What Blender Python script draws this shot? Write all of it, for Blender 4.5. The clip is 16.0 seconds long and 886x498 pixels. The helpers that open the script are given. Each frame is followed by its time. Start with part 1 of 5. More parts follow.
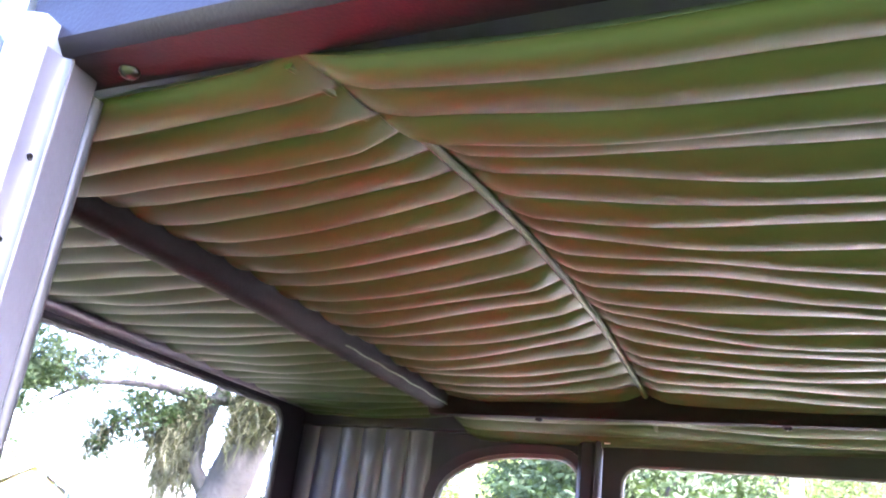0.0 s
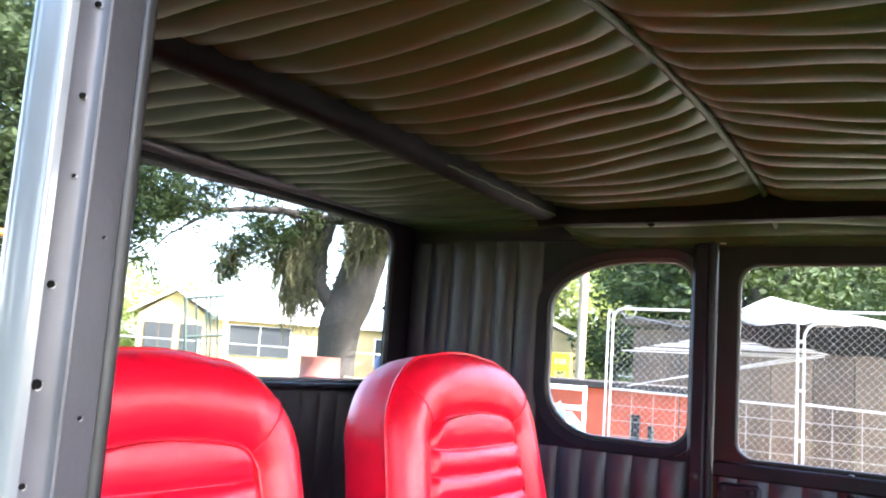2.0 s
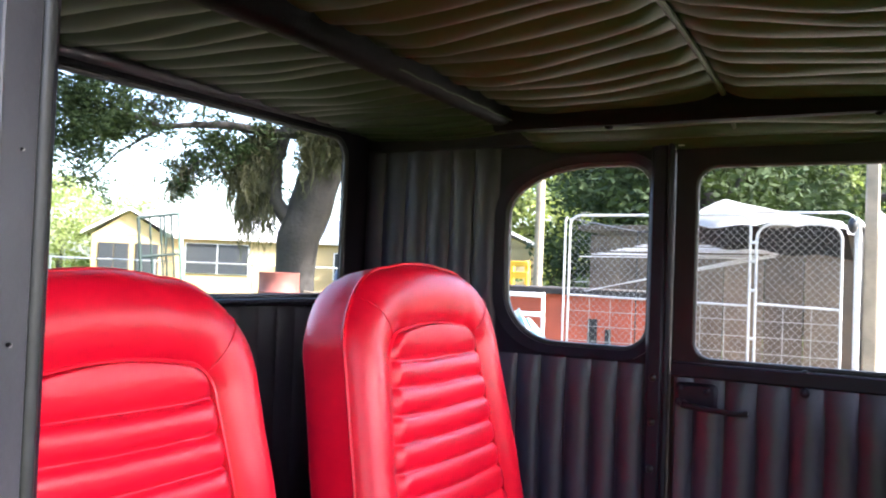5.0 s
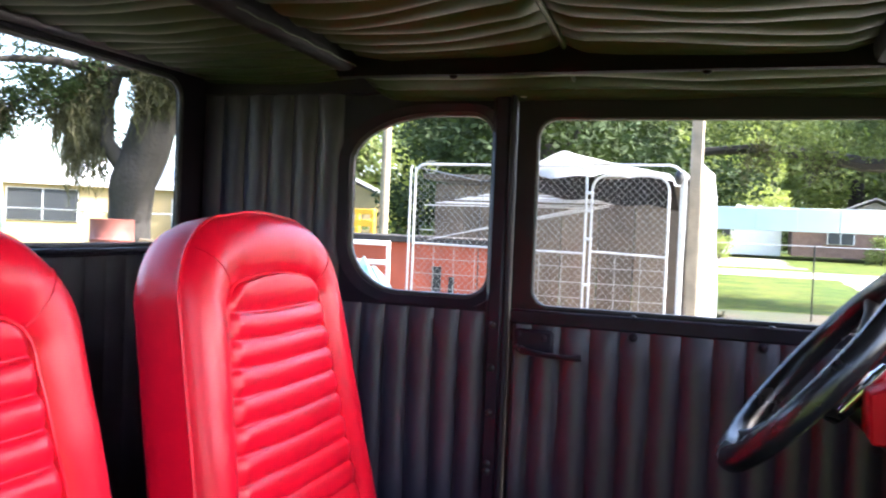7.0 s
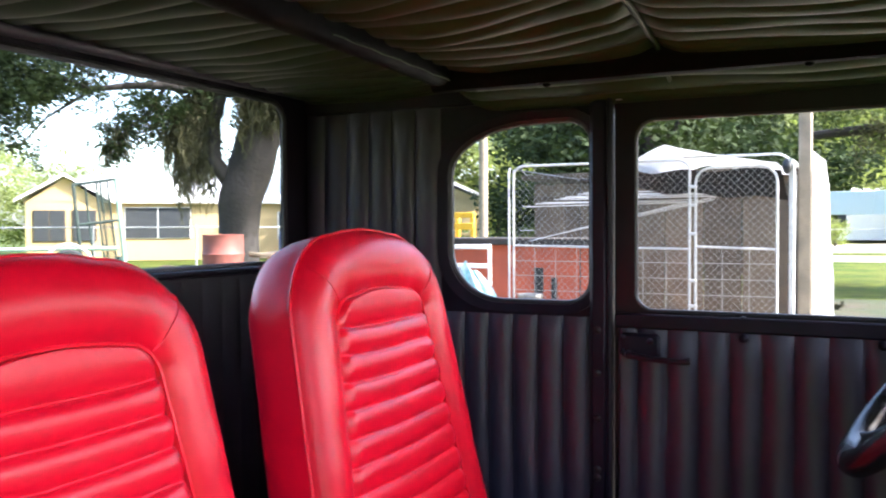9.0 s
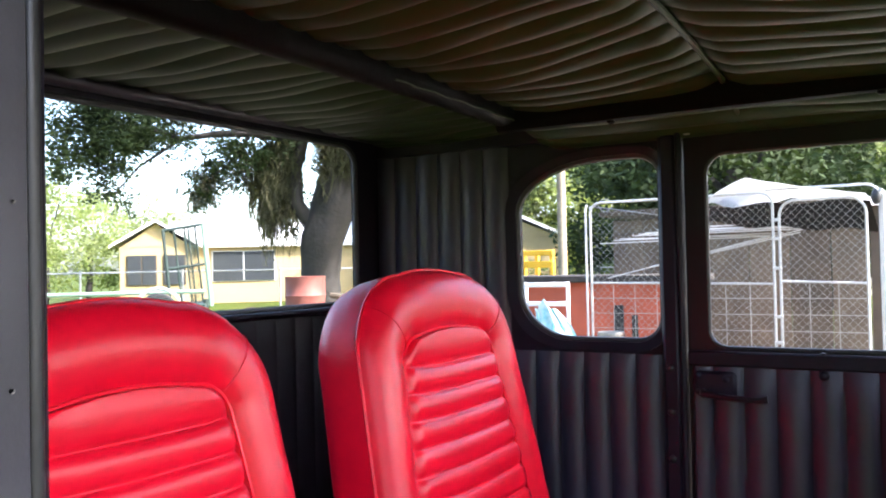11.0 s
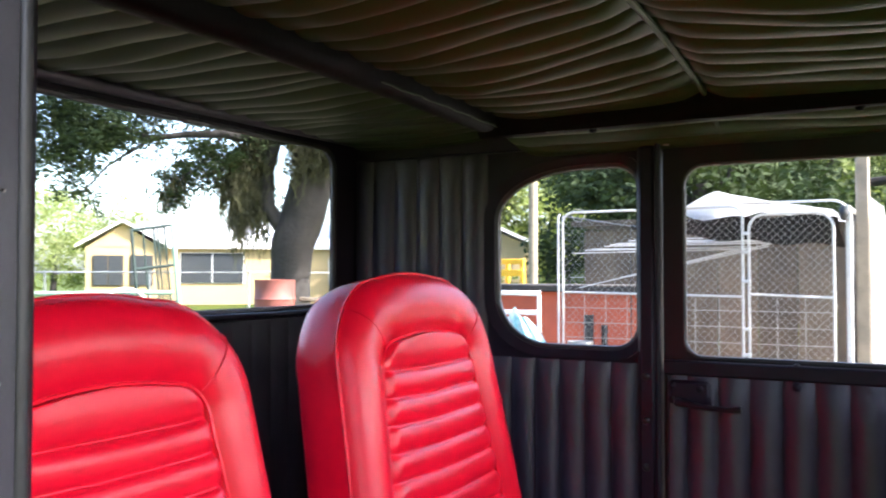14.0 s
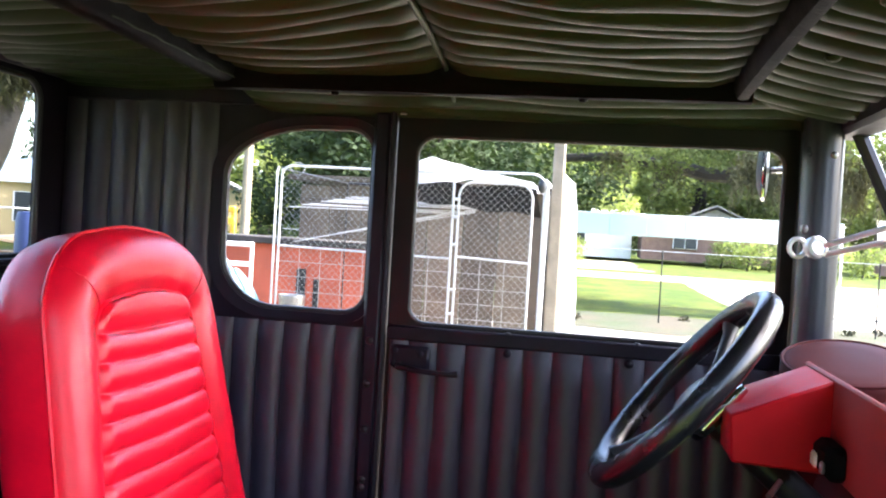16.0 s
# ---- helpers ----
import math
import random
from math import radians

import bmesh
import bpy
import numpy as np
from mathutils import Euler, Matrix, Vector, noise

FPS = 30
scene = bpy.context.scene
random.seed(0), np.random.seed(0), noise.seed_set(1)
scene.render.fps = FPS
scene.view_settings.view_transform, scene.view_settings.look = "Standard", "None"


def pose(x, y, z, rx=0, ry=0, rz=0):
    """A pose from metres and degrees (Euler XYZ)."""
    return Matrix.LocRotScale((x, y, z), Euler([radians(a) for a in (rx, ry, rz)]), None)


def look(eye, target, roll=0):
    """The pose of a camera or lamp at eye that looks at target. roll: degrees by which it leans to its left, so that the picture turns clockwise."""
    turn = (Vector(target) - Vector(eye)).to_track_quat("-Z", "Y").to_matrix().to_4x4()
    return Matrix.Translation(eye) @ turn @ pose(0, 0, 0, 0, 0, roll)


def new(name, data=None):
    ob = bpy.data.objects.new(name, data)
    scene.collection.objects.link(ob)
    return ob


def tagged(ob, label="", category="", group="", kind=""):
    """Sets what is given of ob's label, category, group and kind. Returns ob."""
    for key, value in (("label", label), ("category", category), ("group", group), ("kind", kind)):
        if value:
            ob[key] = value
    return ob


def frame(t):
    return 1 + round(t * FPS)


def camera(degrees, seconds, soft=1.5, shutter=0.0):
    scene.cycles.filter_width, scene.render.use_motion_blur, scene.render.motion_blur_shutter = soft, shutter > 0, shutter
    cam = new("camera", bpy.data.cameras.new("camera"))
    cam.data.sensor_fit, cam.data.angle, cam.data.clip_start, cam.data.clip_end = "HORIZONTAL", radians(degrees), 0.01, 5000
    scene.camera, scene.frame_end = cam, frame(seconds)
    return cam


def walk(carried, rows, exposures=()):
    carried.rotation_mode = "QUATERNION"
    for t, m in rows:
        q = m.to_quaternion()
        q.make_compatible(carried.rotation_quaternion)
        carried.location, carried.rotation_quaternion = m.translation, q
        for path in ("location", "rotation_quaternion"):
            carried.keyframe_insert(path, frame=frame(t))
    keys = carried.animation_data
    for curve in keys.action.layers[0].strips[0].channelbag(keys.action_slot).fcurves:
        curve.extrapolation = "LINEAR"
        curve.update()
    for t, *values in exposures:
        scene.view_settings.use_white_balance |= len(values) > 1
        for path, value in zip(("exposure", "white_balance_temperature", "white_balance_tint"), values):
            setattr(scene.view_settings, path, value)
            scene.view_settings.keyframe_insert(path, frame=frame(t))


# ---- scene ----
cam = camera(54.3, 16.0, soft=2.0, shutter=0.3)
PATH = [
    (0, (0.429, -0.331, 1.398), (-0.427, 1.335, 2.099), 7.0),
    (0.5, (0.427, -0.32, 1.43), (-0.503, 1.353, 2.009), 7.1),
    (1, (0.423, -0.331, 1.425), (-0.571, 1.339, 1.897), 7.0),
    (1.5, (0.421, -0.321, 1.422), (-0.622, 1.347, 1.78), 5.2),
    (2, (0.418, -0.306, 1.417), (-0.664, 1.357, 1.67), 4.0),
    (2.5, (0.426, -0.307, 1.418), (-0.756, 1.29, 1.651), 2.6),
    (3, (0.437, -0.306, 1.421), (-0.831, 1.227, 1.626), 0.7),
    (3.5, (0.436, -0.294, 1.424), (-0.809, 1.259, 1.618), -0.4),
    (4, (0.424, -0.282, 1.417), (-0.745, 1.333, 1.572), 0.8),
    (6.5, (0.395, -0.271, 1.416), (-0.384, 1.571, 1.377), 1.3),
    (7, (0.4, -0.261, 1.419), (-0.271, 1.622, 1.367), 2.4),
    (7.5, (0.399, -0.252, 1.417), (-0.123, 1.676, 1.326), 3.6),
    (8, (0.405, -0.248, 1.418), (-0.108, 1.684, 1.343), 3.0),
    (8.5, (0.404, -0.266, 1.427), (-0.275, 1.614, 1.36), 1.5),
    (9, (0.406, -0.275, 1.434), (-0.48, 1.517, 1.381), -0.3),
    (9.5, (0.414, -0.282, 1.437), (-0.58, 1.453, 1.419), -0.9),
    (9.7, (0.417, -0.276, 1.435), (-0.601, 1.446, 1.428), -0.6),
    (11.8, (0.432, -0.272, 1.434), (-0.618, 1.429, 1.478), -1.45),
    (12, (0.432, -0.273, 1.435), (-0.606, 1.437, 1.466), -1.35),
    (12.5, (0.437, -0.277, 1.44), (-0.637, 1.407, 1.507), -1.75),
    (13, (0.434, -0.276, 1.443), (-0.65, 1.405, 1.494), -1.4),
    (13.5, (0.422, -0.279, 1.445), (-0.649, 1.41, 1.493), -1.45),
    (14, (0.415, -0.279, 1.43), (-0.573, 1.46, 1.485), 0.0),
    (14.5, (0.416, -0.282, 1.438), (-0.315, 1.577, 1.512), 1.4),
    (15, (0.397, -0.279, 1.433), (-0.136, 1.647, 1.514), 3.3),
    (15.5, (0.394, -0.277, 1.442), (-0.049, 1.675, 1.469), 3.35),
    (16, (0.371, -0.27, 1.449), (0.006, 1.696, 1.411), 3.4),
]
EXPOSURES = [(0.0, 5.52, 5550, 34), (0.5, 5.12, 5850, 23), (1.0, 4.47, 6150, 15), (1.5, 4.07, 6150, 15), (2.0, 3.79, 6150, 15), (2.5, 3.65, 6150, 15), (3.0, 3.44, 6150, 15), (3.5, 3.16, 6150, 15), (4.0, 3.12, 6150, 15), (6.5, 3.17, 6150, 15), (7.0, 3.17, 6150, 15), (7.5, 3.22, 6150, 15), (8.0, 3.12, 6150, 15), (8.5, 3.0, 6150, 15), (9.0, 2.82, 6150, 15), (12.0, 2.82, 6150, 15), (12.5, 2.84, 6150, 15), (14.0, 2.86, 6150, 15), (15.0, 3.29, 6150, 15), (16.0, 3.32, 6150, 15)]
walk(cam, [(t, look(eye, target, roll)) for t, eye, target, roll in PATH], EXPOSURES)

# ---- world, sun ----
SUN_ELEV, SUN_AZ = radians(41.5), radians(-10)     # azimuth: from +x turned toward -y
world = bpy.data.worlds.new("sky")
scene.world = world
world.use_nodes = True
wn = world.node_tree.nodes
sky = wn.new("ShaderNodeTexSky")
sky.sky_type = "NISHITA"
sky.sun_disc = False
sky.sun_elevation = SUN_ELEV
sky.sun_rotation = radians(90) + SUN_AZ
sky.air_density, sky.dust_density, sky.ozone_density = 1.0, 2.5, 1.0
world.node_tree.links.new(sky.outputs[0], wn["Background"].inputs[0])
wn["Background"].inputs[1].default_value = 0.15
sun_data = bpy.data.lights.new("sun", "SUN")
sun_data.energy, sun_data.angle, sun_data.color = 3.0, radians(0.6), (1.0, 0.96, 0.9)
sun = new("sun", sun_data)
sun_dir = Vector((math.cos(SUN_ELEV) * math.cos(SUN_AZ), -math.cos(SUN_ELEV) * math.sin(SUN_AZ), math.sin(SUN_ELEV)))
sun.matrix_world = look(sun_dir * 50, (0, 0, 0))


# ---- materials ----
def mat(name, col, rough=0.5, metal=0.0, vary=0.15, scale=8.0, bump=0.0, bscale=60.0, col2=None, mix_scale=2.0, spec=0.5, coat=0.0):
    """A surface with two scales of colour variation, uneven gloss and fine relief."""
    m = bpy.data.materials.new(name)
    m.use_nodes = True
    nt = m.node_tree
    n, k = nt.nodes, nt.links
    b = n["Principled BSDF"]
    geo = n.new("ShaderNodeNewGeometry")
    src = geo.outputs["Position"]
    n1, n2 = n.new("ShaderNodeTexNoise"), n.new("ShaderNodeTexNoise")
    n1.inputs["Scale"].default_value, n2.inputs["Scale"].default_value = scale, mix_scale
    n1.inputs["Detail"].default_value, n2.inputs["Detail"].default_value = 6.0, 3.0
    k.new(src, n1.inputs["Vector"])
    k.new(src, n2.inputs["Vector"])
    ramp = n.new("ShaderNodeMapRange")
    ramp.inputs["From Min"].default_value, ramp.inputs["From Max"].default_value = 0.25, 0.75
    ramp.inputs["To Min"].default_value, ramp.inputs["To Max"].default_value = 1 - vary, 1 + vary
    k.new(n1.outputs["Fac"], ramp.inputs["Value"])
    r2 = n.new("ShaderNodeMapRange")
    r2.inputs["From Min"].default_value, r2.inputs["From Max"].default_value = 0.35, 0.65
    k.new(n2.outputs["Fac"], r2.inputs["Value"])
    mixc = n.new("ShaderNodeMix")
    mixc.data_type = "RGBA"
    c2 = col2 or tuple(c * (1 - vary * 0.6) for c in col)
    mixc.inputs["A"].default_value, mixc.inputs["B"].default_value = (*col, 1), (*c2, 1)
    k.new(r2.outputs[0], mixc.inputs["Factor"])
    mul = n.new("ShaderNodeVectorMath")
    mul.operation = "SCALE"
    k.new(mixc.outputs["Result"], mul.inputs[0])
    k.new(ramp.outputs[0], mul.inputs["Scale"])
    k.new(mul.outputs[0], b.inputs["Base Color"])
    rr = n.new("ShaderNodeMapRange")
    rr.inputs["To Min"].default_value, rr.inputs["To Max"].default_value = max(0.02, rough * 0.8), min(1, rough * 1.2)
    k.new(n1.outputs["Fac"], rr.inputs["Value"])
    k.new(rr.outputs[0], b.inputs["Roughness"])
    b.inputs["Metallic"].default_value = metal
    b.inputs["Specular IOR Level"].default_value = spec
    b.inputs["Coat Weight"].default_value = coat
    b.inputs["Coat Roughness"].default_value = 0.08
    if bump:
        n3 = n.new("ShaderNodeTexNoise")
        n3.inputs["Scale"].default_value, n3.inputs["Detail"].default_value = bscale, 4.0
        k.new(src, n3.inputs["Vector"])
        bp = n.new("ShaderNodeBump")
        bp.inputs["Strength"].default_value, bp.inputs["Distance"].default_value = bump, 0.3 / bscale
        k.new(n3.outputs["Fac"], bp.inputs["Height"])
        k.new(bp.outputs[0], b.inputs["Normal"])
    return m


def glass_mat(name, tint, rough=0.0):
    m = bpy.data.materials.new(name)
    m.use_nodes = True
    b = m.node_tree.nodes["Principled BSDF"]
    b.inputs["Base Color"].default_value = (*tint, 1)
    b.inputs["Transmission Weight"].default_value = 1.0
    b.inputs["Roughness"].default_value = rough
    b.inputs["IOR"].default_value = 1.03
    return m


BLACK_VINYL = mat("black_vinyl", (0.0255, 0.021, 0.0355), 0.46, vary=0.25, scale=30, bump=0.25, bscale=900, mix_scale=4, spec=0.62)
HEADLINER = mat("headliner_vinyl", (0.0305, 0.0485, 0.0175), 0.5, vary=0.18, scale=12, bump=0.2, bscale=700, mix_scale=3, spec=0.2)
BLACK_TRIM = mat("black_trim", (0.009, 0.0067, 0.0142), 0.48, vary=0.3, scale=25, bump=0.3, bscale=300, spec=0.22)
BLACK_PAINT = mat("black_paint", (0.0085, 0.0065, 0.0105), 0.34, vary=0.25, scale=18, bump=0.08, bscale=120, spec=0.35)
POST_PAINT = mat("blue_black_satin_paint", (0.028, 0.032, 0.046), 0.3, vary=0.2, scale=12, bump=0.06, bscale=90)
# faint tint added to the clear rear pane to dim what comes through
REAR_GLASS = glass_mat("light_dimming_glass", (0.84, 0.86, 0.85))
GREY_PAINT = mat("grey_primer_paint", (0.072, 0.07, 0.08), 0.38, vary=0.18, scale=20, bump=0.12, bscale=160, mix_scale=5)
SKIN_PAINT = mat("blue_grey_body_paint", (0.13, 0.14, 0.15), 0.3, vary=0.08, scale=6, coat=1.0)
# tape of the roof rails; also the painted shade under the kennel top
TAPE_AND_SHADE = mat("matte_black_tape_and_shade", (0.003, 0.0027, 0.003), 0.65, vary=0.3, scale=30, bump=0.3, bscale=200, spec=0.06)
RUBBER = mat("black_rubber", (0.02, 0.02, 0.021), 0.45, vary=0.3, scale=60)
RED_VINYL = mat("red_vinyl", (0.79, 0.004, 0.027), 0.33, vary=0.08, scale=25, bump=0.18, bscale=700, mix_scale=5, spec=0.45)
RED_PAINT = mat("red_paint", (0.45, 0.005, 0.01), 0.45, vary=0.12, scale=14, spec=0.16, mix_scale=4)
DULL_RED = mat("dull_red_paint", (0.26, 0.018, 0.014), 0.5, vary=0.2, scale=9, mix_scale=5, spec=0.25)
FADED_RED = mat("faded_red_paint", (0.06, 0.009, 0.008), 0.6, vary=0.3, scale=9, mix_scale=5, spec=0.12)
ALLOY = mat("polished_alloy", (0.82, 0.82, 0.83), 0.32, 0.6, vary=0.08, scale=30)
CHROME = mat("chrome", (0.85, 0.85, 0.86), 0.09, 1.0, vary=0.05, scale=30)
DULL_STEEL = mat("dull_steel", (0.35, 0.34, 0.33), 0.4, 1.0, vary=0.25, scale=60)
DARK_METAL = mat("dark_metal", (0.03, 0.03, 0.032), 0.35, 0.6, vary=0.3, scale=50)
WHEEL_PLASTIC = mat("black_wheel_rim", (0.01, 0.01, 0.012), 0.26, vary=0.2, scale=20, spec=0.75)
CLEAR = glass_mat("clear_glass", (0.97, 0.985, 0.975))
TINTED = mat("dark_tinted_glass", (0.008, 0.009, 0.009), 0.015, vary=0.05, scale=3, spec=1.0, coat=1.0)
TINTED.node_tree.nodes["Principled BSDF"].inputs["Coat Roughness"].default_value = 0.01
TINTED.node_tree.nodes["Principled BSDF"].inputs["IOR"].default_value = 4.2
CREAM = mat("cream_enamel", (0.7, 0.62, 0.45), 0.35, vary=0.1, scale=30)
CARPET = mat("black_carpet", (0.02, 0.019, 0.02), 0.9, vary=0.4, scale=200, bump=0.6, bscale=400)

GRASS = mat("lawn", (0.04, 0.07, 0.007), 0.85, vary=0.5, scale=3.0, spec=0.15, col2=(0.09, 0.1, 0.016), mix_scale=0.55, bump=0.8, bscale=25)
SAND = mat("pale_sand", (0.38, 0.335, 0.27), 0.9, vary=0.22, scale=2.5, col2=(0.3, 0.26, 0.18), mix_scale=0.4, bump=0.6, bscale=18)
# lawn lightened in colour so that its mirror image looks brightly sunlit
SUNLIT_LAWN = mat("sunlit_yellowish_lawn", (0.11, 0.125, 0.022), 0.85, vary=0.4, scale=3.0, col2=(0.17, 0.155, 0.045), mix_scale=0.4, bump=0.8, bscale=25, spec=0.15)
DRY_GRASS = mat("dry_grass", (0.06, 0.043, 0.023), 0.9, vary=0.4, scale=5, col2=(0.035, 0.046, 0.012), mix_scale=0.9, bump=0.8, bscale=25)
SOIL = mat("dark_soil", (0.06, 0.045, 0.03), 0.95, vary=0.4, scale=4, col2=(0.09, 0.075, 0.045), mix_scale=0.8, bump=0.7, bscale=20)
LEAF = mat("oak_leaf", (0.042, 0.06, 0.022), 0.75, vary=0.45, scale=0.9, col2=(0.15, 0.17, 0.068), mix_scale=0.5, spec=0.25)
LEAF_LIGHT = mat("light_leaf", (0.16, 0.185, 0.065), 0.75, vary=0.4, scale=0.9, col2=(0.25, 0.27, 0.12), mix_scale=0.4)
# darker copy of the leaf: the crowns' own shade is mixed into it
SHADED_OAK_LEAF = mat("dark_shaded_oak_leaf", (0.03, 0.046, 0.02), 0.8, spec=0.15, vary=0.45, scale=1.2, col2=(0.046, 0.064, 0.026), mix_scale=0.4)
MOSS = mat("hanging_moss", (0.09, 0.085, 0.042), 0.9, vary=0.35, scale=4, mix_scale=1)
BARK = mat("oak_bark", (0.042, 0.035, 0.03), 0.9, vary=0.4, scale=9, bump=0.9, bscale=16, mix_scale=1.5)
GALV = mat("galvanised_steel", (0.52, 0.515, 0.5), 0.45, 0.3, vary=0.15, scale=25)
WIRE = mat("galvanised_wire", (0.36, 0.355, 0.34), 0.45, 0.4, vary=0.2, scale=25)
WHITE = mat("white_paint", (0.8, 0.79, 0.76), 0.5, vary=0.06, scale=4, mix_scale=1)
TARP = mat("white_tarp", (0.72, 0.73, 0.74), 0.5, vary=0.12, scale=6, bump=0.4, bscale=14)
OLD_WOOD = mat("weathered_wood", (0.115, 0.088, 0.058), 0.85, vary=0.35, scale=7, bump=0.5, bscale=40, mix_scale=1.5)
POST_WOOD = mat("pale_post_wood", (0.27, 0.22, 0.155), 0.8, vary=0.25, scale=10, bump=0.4, bscale=50)
RED_SHED = mat("red_shed_paint", (0.42, 0.085, 0.04), 0.7, vary=0.2, scale=5, bump=0.2, bscale=30)
YELLOW_WALL = mat("pale_yellow_stucco", (0.5, 0.37, 0.18), 0.85, vary=0.08, scale=4, bump=0.3, bscale=30)
ROOF_WHITE = mat("pale_roof", (0.84, 0.82, 0.77), 0.6, vary=0.1, scale=3)
DARK_GLASS = mat("dark_window", (0.05, 0.055, 0.06), 0.15, vary=0.2, scale=2)
GREEN_PAINT = mat("green_machine_paint", (0.02, 0.038, 0.03), 0.5, vary=0.25, scale=8)
PALE_GREEN = mat("pale_green_paint", (0.22, 0.33, 0.25), 0.55, vary=0.2, scale=8)
RUST = mat("rusty_red_barrel", (0.27, 0.085, 0.06), 0.6, vary=0.3, scale=6, col2=(0.2, 0.065, 0.05), bump=0.2, bscale=40)
BLUE = mat("blue_plastic", (0.022, 0.035, 0.11), 0.45, vary=0.15, scale=6)
BLUE_REFLECTION = mat("pale_blue_reflection", (0.62, 0.8, 0.9), 0.6, vary=0.06, scale=0.8, col2=(0.86, 0.9, 0.92), mix_scale=0.3)
TURQ = mat("turquoise_cloth", (0.3, 0.62, 0.62), 0.8, vary=0.2, scale=12, col2=(0.75, 0.8, 0.8), mix_scale=14)
ORANGE = mat("orange_paint", (0.72, 0.13, 0.03), 0.5, vary=0.1, scale=6)
PURPLE = mat("purple_plastic", (0.14, 0.05, 0.4), 0.45, vary=0.1, scale=6)
GREY_ROOF = mat("grey_shingle", (0.24, 0.22, 0.2), 0.9, vary=0.2, scale=5)
TYRE = mat("tyre", (0.03, 0.03, 0.03), 0.8, vary=0.2, scale=30)


def each_differs(m, low, high):
    """Scales the colour by a chance value for each object."""
    n, k = m.node_tree.nodes, m.node_tree.links
    b = n["Principled BSDF"]
    src = b.inputs["Base Color"].links[0].from_socket
    info, rng_, sc = n.new("ShaderNodeObjectInfo"), n.new("ShaderNodeMapRange"), n.new("ShaderNodeVectorMath")
    rng_.inputs["To Min"].default_value, rng_.inputs["To Max"].default_value = low, high
    sc.operation = "SCALE"
    k.new(info.outputs["Random"], rng_.inputs["Value"])
    k.new(src, sc.inputs[0])
    k.new(rng_.outputs[0], sc.inputs["Scale"])
    k.new(sc.outputs[0], b.inputs["Base Color"])


each_differs(OLD_WOOD, 0.6, 1.25)


def leafy(m, amount=0.45):
    """Lets light through thin leaves."""
    n, k = m.node_tree.nodes, m.node_tree.links
    b, out = n["Principled BSDF"], n["Material Output"]
    tr, mx = n.new("ShaderNodeBsdfTranslucent"), n.new("ShaderNodeMixShader")
    src = b.inputs["Base Color"].links[0].from_socket
    sc = n.new("ShaderNodeVectorMath")
    sc.operation = "MULTIPLY"
    sc.inputs[1].default_value = (1.5, 1.7, 0.8)
    k.new(src, sc.inputs[0])
    k.new(sc.outputs[0], tr.inputs["Color"])
    mx.inputs[0].default_value = amount
    k.new(b.outputs[0], mx.inputs[1])
    k.new(tr.outputs[0], mx.inputs[2])
    k.new(mx.outputs[0], out.inputs["Surface"])


for leaf_mat, share in ((LEAF, 0.36), (LEAF_LIGHT, 0.5), (SHADED_OAK_LEAF, 0.12), (MOSS, 0.2)):
    leafy(leaf_mat, share)


# ---- building helpers ----
def link(name, bm, material, smooth=True, angle=40):
    me = bpy.data.meshes.new(name)
    bmesh.ops.recalc_face_normals(bm, faces=bm.faces)
    bm.to_mesh(me)
    bm.free()
    me.materials.append(material)
    if smooth:
        me.shade_smooth()
        me.set_sharp_from_angle(angle=radians(angle))
    return new(name, me)


def part(name, bm, material, parent, label="", smooth=True, angle=40):
    """One mesh object under a thing or a part; its coordinates are the parent's own."""
    ob = link(name, bm, material, smooth, angle)
    ob.parent = parent
    return tagged(ob, label)


def thing(name, label, category, at=(0, 0, 0), group="", kind="", turn=0.0):
    ob = new(name)
    ob.empty_display_size = 0.1
    ob.matrix_world = pose(*at, 0, 0, turn)
    return tagged(ob, label, category, group, kind)


def solid(name, bm, material, label, category, group="", kind="", smooth=True, angle=40):
    return tagged(link(name, bm, material, smooth, angle), label, category, group, kind)


def box(x0, x1, y0, y1, z0, z1, bevel=0.0, bm=None, seg=1, m=None):
    bm = bm or bmesh.new()
    t = Matrix.Translation(((x0 + x1) / 2, (y0 + y1) / 2, (z0 + z1) / 2)) @ Matrix.Diagonal((x1 - x0, y1 - y0, z1 - z0, 1))
    r = bmesh.ops.create_cube(bm, size=1.0, matrix=(m or Matrix()) @ t)
    if bevel:
        edges = list({e for v in r["verts"] for e in v.link_edges})
        bmesh.ops.bevel(bm, geom=edges, offset=bevel, segments=seg, affect="EDGES", profile=0.5)
    return bm


def tube(points, r, n=10, bm=None, closed=False, caps=True):
    """A round bar along points; r is one radius or one for each point."""
    bm = bm or bmesh.new()
    pts = [Vector(p) for p in points]
    rs = r if isinstance(r, (list, tuple)) else [r] * len(pts)
    rings, side = [], None
    for i, p in enumerate(pts):
        a = pts[i - 1] if (i or closed) else p
        b = pts[(i + 1) % len(pts)] if (i + 1 < len(pts) or closed) else p
        d = (b - a).normalized()
        if side is None:
            side = d.orthogonal().normalized()
        side = (side - d * side.dot(d)).normalized()
        up = d.cross(side)
        rings.append([bm.verts.new(p + (side * math.cos(2 * math.pi * j / n) + up * math.sin(2 * math.pi * j / n)) * rs[i]) for j in range(n)])
    for i in range(len(rings) - (0 if closed else 1)):
        a, b = rings[i], rings[(i + 1) % len(rings)]
        for j in range(n):
            bm.faces.new((a[j], a[(j + 1) % n], b[(j + 1) % n], b[j]))
    if caps and not closed:
        bm.faces.new(rings[0][::-1])
        bm.faces.new(rings[-1])
    return bm


